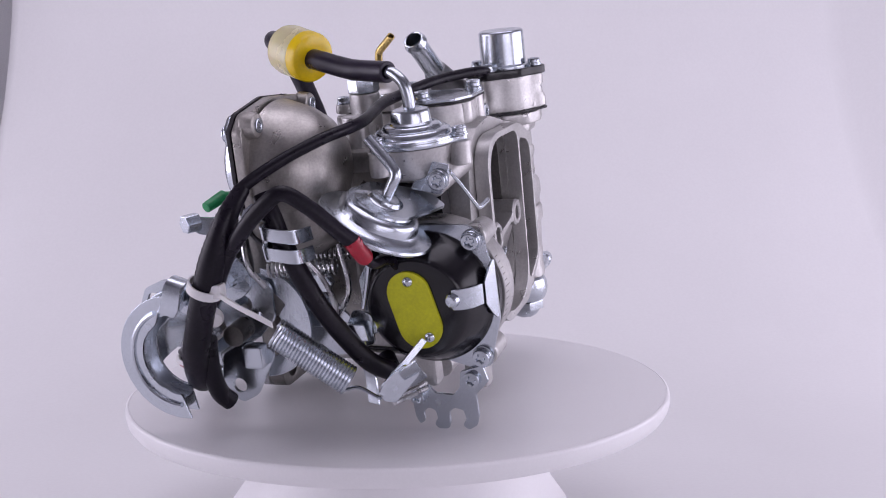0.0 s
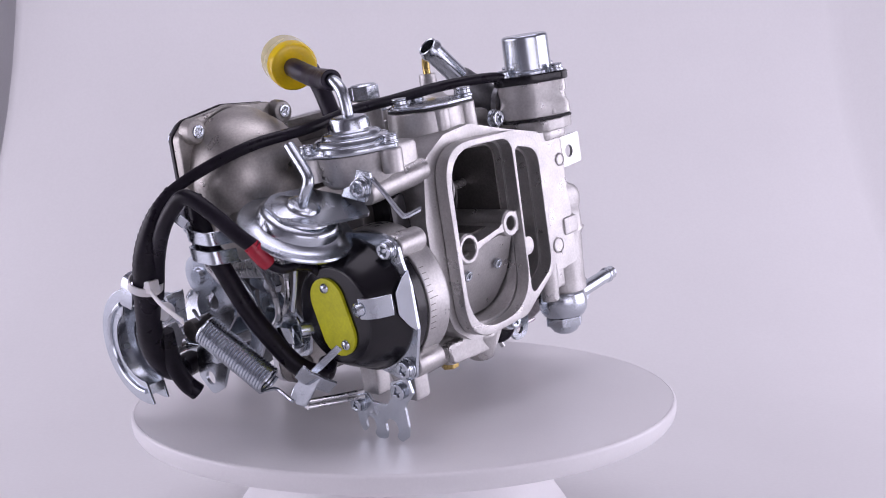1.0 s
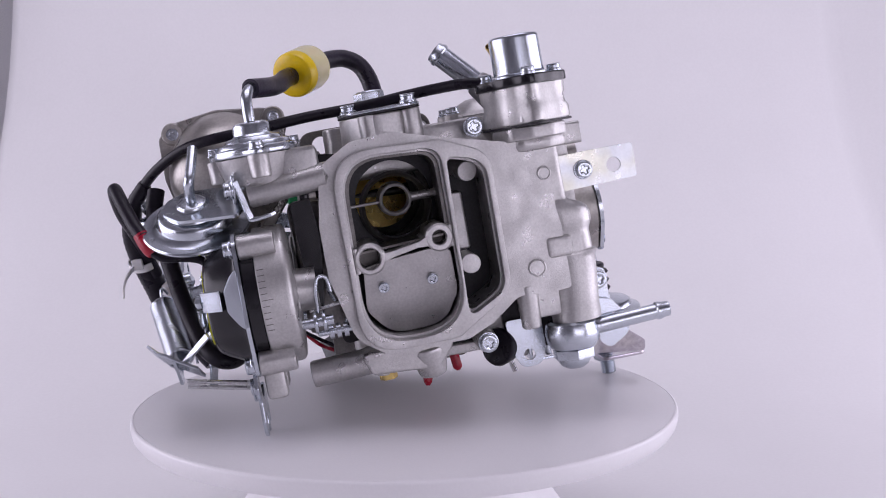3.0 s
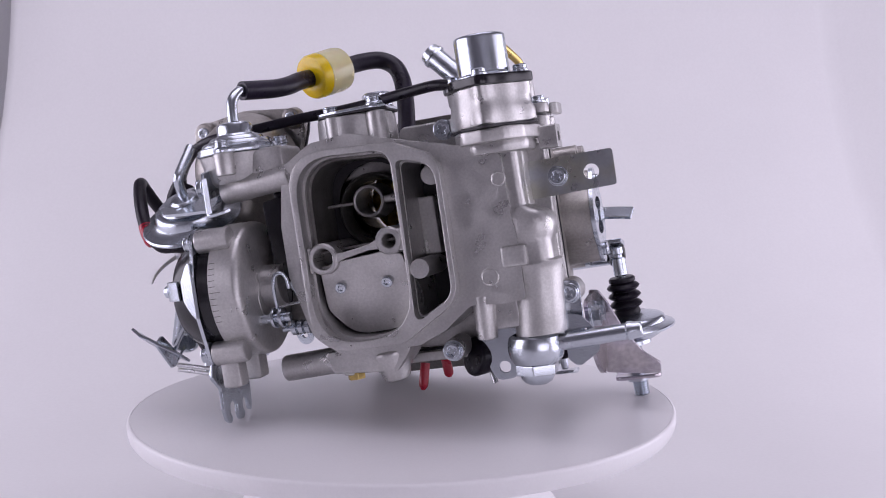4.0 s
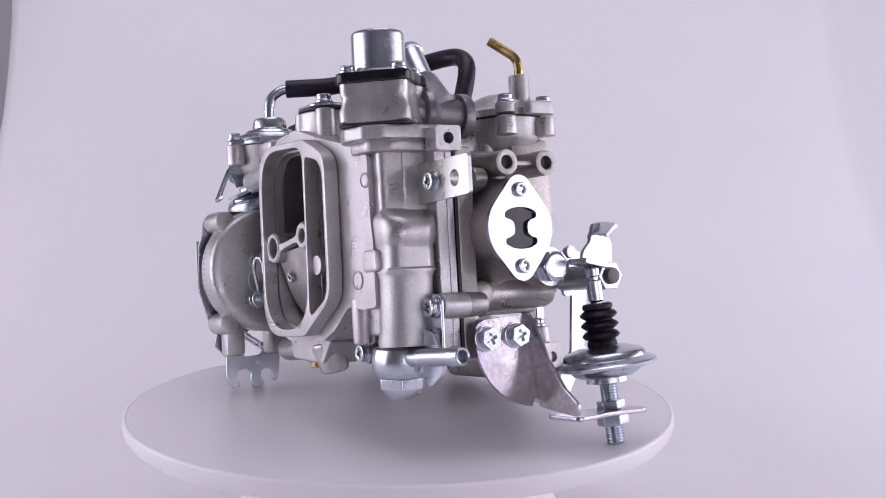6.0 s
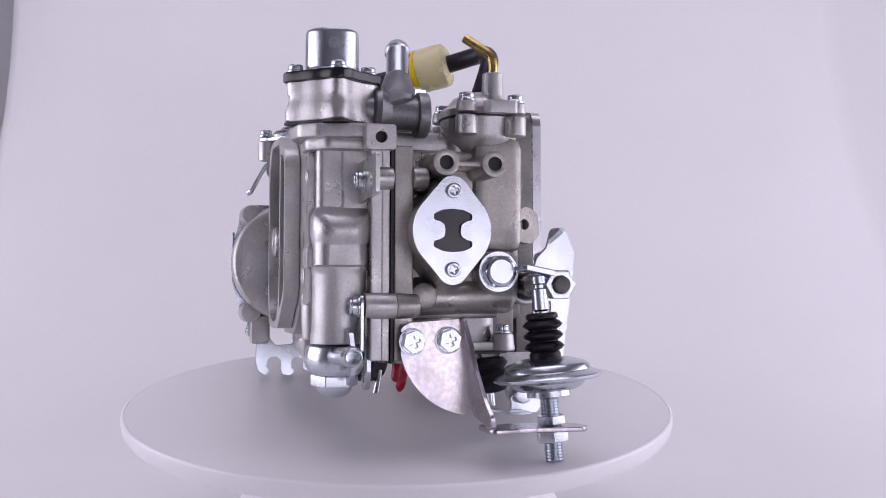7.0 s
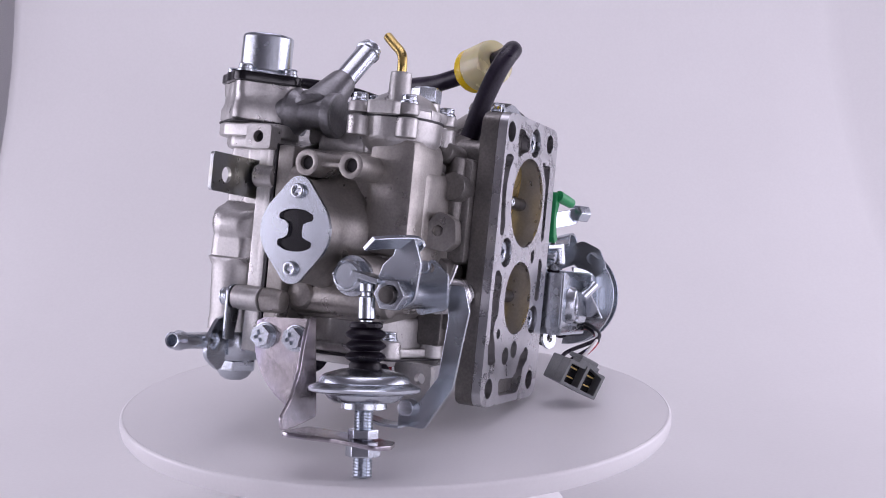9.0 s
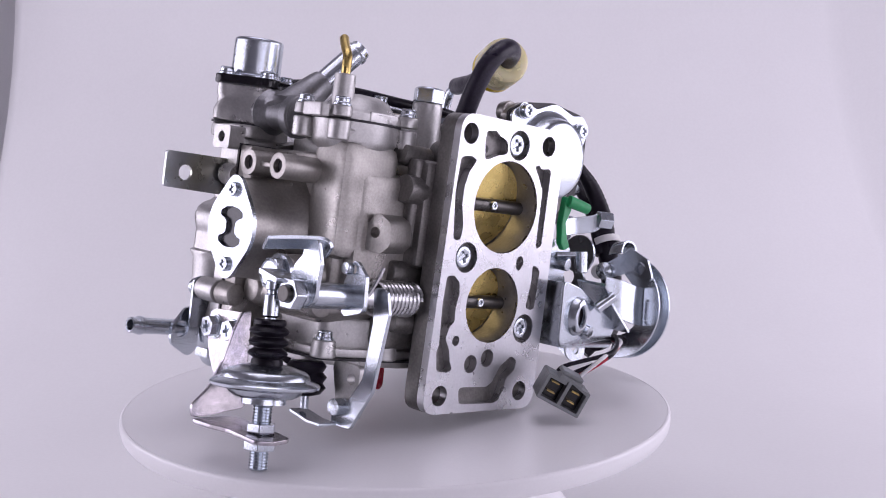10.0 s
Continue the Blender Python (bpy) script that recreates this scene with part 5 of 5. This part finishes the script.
def quadrant():
    cy, cz = 51.0, -28.0
    bm = B()
    band = arc(cy, cz, 26.5, 104, -94) + arc(cy, cz, 16, -86, 62, 14) + [(56, -8), (47, -8)]
    slab(bm, band, "x", -117.6, -119.0, 0.4)
    slab(bm, arc(cy, cz, 26.5, 98, -90) + arc(cy, cz, 15, -82, 40, 14) + [(52, -10)], "x", -109.0, -110.4, 0.4, [fillet([(69, -22), (71.5, -22), (73, -34), (70, -34)], 1.2, 2)])
    slab(bm, arc(cy, cz, 22.5, 100, -88) + arc(cy, cz, 18, -88, 92, 14), "x", -110.4, -117.6, 0)
    sector = part("cable_quadrant", bm, ZINC, carb, "grooved half-round plated cable quadrant")
    bm = B()
    tube(bm, [(-119.2, y, z) for y, z in arc(cy, cz, 20.4, 70, -86)], 1.1, 8)
    part("quadrant_bead", bm, ZINC, sector)
    bm = B()
    strip(bm, glide([(-110, 46, -2), (-112, 45.5, 2.5), (-116, 45.4, 4.0), (-120, 46.5, 2.0), (-121, 49, -6), (-120, 52, -9)], 5), (0, 0.95, 0.3), 8, 1.4)
    part("cable_hook", bm, ZINC, carb, "curled cable hook tab")
    bm = B()
    slab(bm, fillet([(68, -2), (58, 2), (44, -7), (40, -12), (44, -16), (58, -10), (74, -14)], [4, 5, 3, 3, 3, 4, 4]), "x", -106.6, -108.2, 0.4, [circle(64.5, -7, 3.2, 18)])
    lathe(bm, (-107, 43.8, -11.2), (1, 0.2, 0), [(0, -1), (4.2, -1), (4.4, 3), (3, 4), (1.2, 5), (0, 5)], 24)
    part("quadrant_arm", bm, ZINC, carb, "flat plated arm with a round hole")
    bm = B()
    strip(bm, glide([(-84, 62, -22), (-92, 66, -23), (-100, 68, -25), (-108.5, 67, -26)], 5), (0, -0.1, 1), 19, 1.5)
    part("saddle", bm, ZINC, carb, "bent plated saddle strip")
    bm = B()
    rod(bm, (-60, cy, cz), (-108, cy, cz), 3.6)
    nut(bm, (-100, cy, cz), (-1, 0, 0), 7.0, 6)
    part("quadrant_shaft", bm, STEEL, carb, "steel throttle shaft")
    # cam plate nearer to the body
    bm = B()
    slab(bm, arc(32, -25, 24.5, 100, 268) + arc(32, -25, 16, 262, 200, 8) + [(22, -22)] + arc(32, -25, 16, 150, 110, 5), "x", -83.0, -84.6, 0.4)
    slab(bm, fillet([(22, -6), (38, -2), (48, -18), (44, -34), (30, -30), (22, -22)], 5), "x", -86.0, -87.4, 0.4, [circle(36, -16, 4.2, 18)])
    lathe(bm, (-87.4, 40, -4), (-1, 0, 0), [(0, 0), (9.5, 0), (9.5, 1.4), (4, 1.4), (3.4, 3.4), (0, 3.4)], 30)
    part("cam_plate", bm, ZINC, carb, "half-round plated cam plate")
    bm = B()
    slab(bm, fillet([(20, -34), (34, -30), (46, -36), (48, -50), (40, -58), (32, -54), (26, -44)], 4), "x", -92, -93.6, 0.4, [circle(40, -50, 3.2, 16), circle(31, -38, 4.2, 18)])
    box(bm, -100, -93, 24, 33, -40, -30, 1.2)
    part("fast_idle_lever", bm, ZINC, carb, "small lever with two holes")
    bm = B()
    rod(bm, (-92, 34, -24), (-104, 33, -24), 4.6)
    part("lever_bush", bm, DARK_STEEL, carb, "dark bush")
    # boxed bracket with idle screw on the flange side
    bm = B()
    slab(bm, fillet([(-40, -14.5), (-53, -18), (-66, -25), (-84, -35), (-80, -41.5), (-60, -44.5), (-42, -45.5)], [3, 4, 6, 2, 2, 3, 5]), "y", 70.0, 71.6, 0.6)
    slab(bm, fillet([(54, -46), (71, -46), (71, -40), (54, -40)], 1), "x", -82, -44, 0.4)
    slab(bm, fillet([(50, -16), (70.6, -16), (70.6, -45), (50, -40)], 2), "x", -43, -44.6, 0.4)
    strip(bm, [(-62, 70, -15), (-74, 66, -24), (-84, 71, -37)], (0, 1, 0), 17, 1.4)
    part("idle_bracket", bm, ZINC, carb, "box-shaped plated bracket")
    bm = B()
    lathe(bm, (-52, 71.4, -31), (-0.1, 1, 0), [(3.2, 3.0), (3.6, 3.6), (4.8, 3.6), (5.6, 2.8), (6.2, 0), (6.2, -0.4)], 28, squash=1.5)
    bezel = part("bezel", bm, ZINC, carb, "raised oval plated bezel")
    bm = B()
    lathe(bm, (-52, 71.8, -31), (-0.1, 1, 0), [(3.3, 0), (3.3, 1.2), (0, 1.2)], 24, squash=1.5)
    part("bezel_recess", bm, BLACK, bezel)
    bm = B()
    rod(bm, (-60, 70, -38), (-61, 74, -38.5), 3.6, 3.2)
    rod(bm, (-63, 74, -27), (-70, 78, -20), 2.6, 2.6)
    part("idle_screw", bm, ZINC, carb, "spring-loaded idle screw")
    bm = B()
    lathe(bm, (-76, 54, -50), (0.3, 0.9, 0.1), [(2.2, 0), (5.6, 0), (5.6, 1.4), (2.2, 1.4), (2.2, 0)], 24)
    part("washer", bm, ZINC, carb, "loose plated washer")
    # green lever and levers above
    bm = B()
    rod(bm, (-46, 62.5, 21.2), (-57, 66, 18.5), 2.9, 2.5)
    slab(bm, fillet([(-44.5, 23), (-48, 23), (-49.5, 17), (-46.6, 11), (-49, 4), (-52, 0), (-48, -2), (-45, 1), (-43.6, 10)], 1.2), "y", 59, 62.6, 0.8)
    part("green_lever", bm, GREEN, carb, "green moulded plastic lever")
    bm = B()
    strip(bm, glide([(-46, 58, 8), (-56, 60, 10), (-64, 64, 12), (-67, 66, 14)], 4), (0, -0.2, 1), 8, 1.6)
    nut(bm, (-65, 66, 14.5), (-0.9, 0.5, 0), 4.4, 7)
    slab(bm, fillet([(-44, 2), (-56, 4), (-62, -6), (-56, -14), (-62, -22), (-46, -24), (-42, -12)], 4), "y", 55, 56.6, 0.4, [circle(-52, -8, 2.6, 14)])
    rod(bm, (-66, 58, -2), (-66, 60, -12), 3.4, 3.0)
    rod(bm, (-52, 56, -8), (-53, 62, -8.5), 3.2, 3.0)
    strip(bm, [(-46, 58, -4.5), (-55, 62, -3.5)], (0, 0.6, 0.2), 5, 2)
    part("secondary_lever", bm, ZINC, carb, "cluster of plated secondary levers")
    # small coil springs and rods in the linkage
    bm = B()
    spring(bm, (-84, 24, -2), (-77, -4, -2.5), 3.0, 0.6, 16, 6, 12)
    part("coil_spring", bm, STEEL, carb, "thin steel coil spring")
    bm = B()
    spring(bm, (-80, 18, 3), (-73, -10, 2), 2.6, 0.55, 15, 6, 12)
    part("coil_spring", bm, STEEL, carb, "thin steel coil spring")
    for line in (((-86, 8, 6), (-84, 0, -4), (-86, -6, -18), (-88, -2, -26)), ((-80, -8, 8), (-84, -12, -10), (-84, -4, -24)), ((-90, 30, 14), (-92, 28, 2), (-88, 24, -8))):
        bm = B()
        tube(bm, glide(line, 6), 1.2, 9)
        part("link_rod", bm, STEEL, carb, "bent steel link rod")
    bm = B()
    slab(bm, fillet([(6, -14), (20, -12), (22, -30), (10, -44), (-6, -42), (-10, -30)], 4), "x", -72, -73.6, 0.4, [circle(8, -24, 4, 18)])
    slab(bm, fillet([(-2, 0), (16, 2), (18, -10), (4, -14)], 3), "x", -78, -79.4, 0.4, [circle(10, -5, 2.4, 14)])
    part("bell_crank", bm, ZINC, carb, "plated bell crank plates")
    bm = B()
    nut(bm, (-73.6, 8, -24), (-1, 0, 0), 5.6, 5)
    nut(bm, (-79.4, 0, -8), (-1, 0, 0), 4.2, 4)
    nut(bm, (-73.6, -2, -36), (-1, 0, 0), 4.6, 4)
    part("crank_nut", bm, ZINC, carb)
    bm = B()
    strip(bm, glide([(-82, -2, -28), (-90, -10, -25), (-96, -17, -24), (-94, -22, -25)], 5), (0, 0.2, 1), 7, 1.3)
    slab(bm, fillet([(-24, -18), (-16, -16), (-12, -24), (-16, -32), (-24, -31)], 3), "x", -90, -91.4, 0.3)
    part("hose_clip", bm, ZINC, carb, "plated clip holding the black hose")
    bm = B()
    strip(bm, glide([(-90, -17, -22), (-94, -19, -34), (-93, -21, -44), (-95, -22, -55)], 5), (0.4, 0.9, 0), 6, 1.3)
    part("stop_arm", bm, ZINC, carb, "narrow plated stop arm")
    bm = B()
    for z in (12.6, 20.4):
        strip(bm, glide([(-103, -8.5, z - 1), (-112, -8.0, z), (-114.6, -5, z + 0.4), (-114.6, 4, z + 1.6), (-112, 7.6, z + 2.0), (-103, 8, z + 1)], 5), (0, 0.12, 1), 5.6, 1.2)
    box(bm, -112, -105, 5.8, 8.2, 10, 25, 0.6)
    nut(bm, (-110, 10, 27), (-0.5, 0.3, 0.7), 4.4, 5)
    part("hose_clamp", bm, ZINC, carb, "two-banded plated hose clamp")


def wiring():
    bm = B()
    tube(bm, glide([(50, -37, 56.5), (40, -34, 58.5), (27, -26, 58.8), (14, -20, 58.4), (-6, -15, 57.2), (-32, -14.0, 56.8), (-58, -17.5, 55.0), (-73, -17.0, 54.4), (-87, -10.5, 52.8), (-101, 1.5, 47.4), (-112.6, 13.5, 39.6), (-119, 18, 31)], 8), 2.45, 14)
    part("cable", bm, RUBBER, carb, "sheathed black cable across the top")
    bm = B()
    line = glide([(-112, 13, 40), (-119.5, 17, 31), (-123.5, 22, 19), (-123, 29, 4), (-120.4, 36, -10), (-117, 43, -26), (-110, 48, -38), (-101, 52, -44), (-90, 56, -45)], 10)
    tube(bm, line, [3.0 + 2.3 * min(1, i / 24) + (0.22 if i % 2 else 0) for i in range(len(line))], 18)
    part("loom", bm, RUBBER, carb, "thick black ribbed cable loom")
    bm = B()
    line = glide([(-118, 31, -4), (-121, 20, 14), (-124, 8, 27), (-124, -2, 36), (-122.4, -9.4, 39.8), (-119, -18, 33), (-114.6, -26, 23), (-111, -30.8, 17)], 8)
    tube(bm, line, 3.1, 16)
    part("choke_cable", bm, RUBBER, carb, "black sleeve looping towards the choke")
    bm = B()
    tube(bm, glide([(-112, -29.6, 18.6), (-110.4, -31.2, 14.5), (-107.6, -33, 9.5)], 5), [3.4] * 9 + [3.2, 2.6], 16)
    part("red_sleeve", bm, RED, carb, "short red heat-shrink sleeve")
    bm = B()
    tube(bm, glide([(-108, -32.6, 10), (-103, -33.6, 6.5), (-95, -33.6, 5.4), (-88, -34, 3), (-83, -35.4, -3)], 6), 1.9, 12)
    part("choke_wire", bm, RUBBER, carb, "thin black wire into the choke cover")
    bm = B()
    tube(bm, glide([(-107, 8, 36), (-109, 4, 27), (-108.4, 1.5, 17), (-106, -3, 3), (-103.2, -8.7, -12), (-99.6, -15.4, -25), (-95.6, -22, -36), (-90, -27, -42), (-84, -26, -44), (-78, -22, -42)], 8), 4.0, 16)
    part("breather_hose", bm, RUBBER, carb, "black rubber hose running under the choke")
    bm = B()
    tube(bm, glide([(-112, 40, -22), (-110, 42, -36), (-105, 43, -48), (-101, 41, -54)], 6), 4.0, 14)
    part("loom_tail", bm, RUBBER, carb, "short cut end of the loom")
    # cable tie
    bm = B()
    ax = Vector((0.05, 0.45, -0.9)).normalized()
    lathe(bm, Vector((-122.7, 29.8, 3.2)) - ax * 1.8, ax, [(6.6, 0), (7.3, 0), (7.3, 3.6), (6.6, 3.6), (6.6, 0)], 28)
    box(bm, -127, -122, 21, 26, 0, 5.5, 0.6)
    strip(bm, glide([(-126, 23, 2), (-129, 14, -1.5), (-130, 5, -5.5), (-129.5, -1, -9)], 5), (0.2, 0.2, 0.9), 2.6, 1.0)
    part("cable_tie", bm, NYLON, carb, "white nylon cable tie")
    bm = B()
    lathe(bm, (-111.5, 36, -12.5), (-0.7, -0.6, 0), [(0, 0), (3.8, 0), (4.0, 3), (2.6, 6.5), (0, 7)], 20)
    part("nylon_bush", bm, NYLON, carb, "pale nylon bush")
    # grey plug lying over the platter's edge
    right, up, near = Vector((-0.725, 0.672, 0.150)), Vector((0.160, -0.047, 0.986)), Vector((0.67, 0.739, -0.073))
    k = radians(30)
    e1, e2 = right * math.cos(k) - up * math.sin(k), right * math.sin(k) + up * math.cos(k)
    n = (near * 0.93 - up * 0.12 - right * 0.3).normalized()
    m = frame_of(e1, e2, Vector((-31.6, 85.8, -62.6)))
    w = m.to_3x3() @ Vector((0, 0, 1))
    sgn = 1 if w.dot(near) > 0 else -1
    bm = B()
    cells = [fillet([(-9.0, 3.6), (-1.4, 3.6), (-1.4, 5.4), (-0.8, 5.4), (-0.8, -5.6), (-9.0, -5.6)], 0.4, 2), fillet([(0.8, 5.4), (9.0, 3.6), (9.0, -5.6), (0.8, -5.6)], 0.4, 2)]
    t = B()
    slab(t, fillet([(-10.4, 5.2), (-5.6, 5.2), (-5.6, 7.2), (5.6, 7.2), (5.6, 5.2), (10.4, 5.2), (10.4, -7), (-10.4, -7)], 0.6, 2), "z", 5 * sgn, -2 * sgn, 0.3, cells)
    slab(t, fillet([(-10.4, 5.2), (10.4, 5.2), (10.4, -7), (-10.4, -7)], 0.6, 2), "z", -2.1 * sgn, -12 * sgn, 0.5)
    box(t, -5, 5, 7, 9.2, -8, 4, 0.6)
    plug = part("plug", joined(bm, t, m), GREY_PLASTIC, carb, "translucent grey two-way nylon plug")
    bm = B()
    t = B()
    for q in cells:
        slab(t, q, "z", -1.2 * sgn, -1.9 * sgn, 0)
    part("plug_floor", joined(bm, t, m), BLACK, plug)
    for x, y in ((-5, 2), (-5, -2.6), (5, 2), (5, -2.6)):
        bm = B()
        t = B()
        box(t, x - 1.9, x + 1.9, y - 0.28, y + 0.28, -1.6 * sgn, 1.8 * sgn, 0.08)
        part("contact", joined(bm, t, m), BRASS, plug, "brass blade contact")
    back = m @ Vector((2, 0, -11 * sgn))
    for dx, dy, mat, lab in ((-3, 2, RUBBER, "black wire"), (0, -2, RUBBER, "black wire"), (3, -3, RED, "red wire"), (5, -1, NYLON, "white wire")):
        bm = B()
        s = m @ Vector((dx, dy, -11 * sgn))
        tube(bm, glide([s, s + Vector((-7, -2, 5)), Vector((-64 + dx * 0.6, 84, -47 + dy * 0.6)), Vector((-86, 72 + dx * 0.4, -42 + dy * 0.6)), Vector((-95, 59, -43))], 6), 1.0, 9)
        part("wire", bm, mat, carb, lab)


choke()
vacuum_units()
secondary_unit()
quadrant()
wiring()


def motions():
    base = Matrix.Translation((0, 0, LIFT))
    own = Matrix.Translation((0, 0, 0.1)) @ CARB_TURN
    walk(platter, [(t, base @ pose(0, 0, 0, 0, 0, a)) for t, a in TURN_ROWS])
    walk(carb, [(t, base @ pose(0, 0, 0, 0, 0, a) @ own) for t, a in TURN_ROWS])


motions()
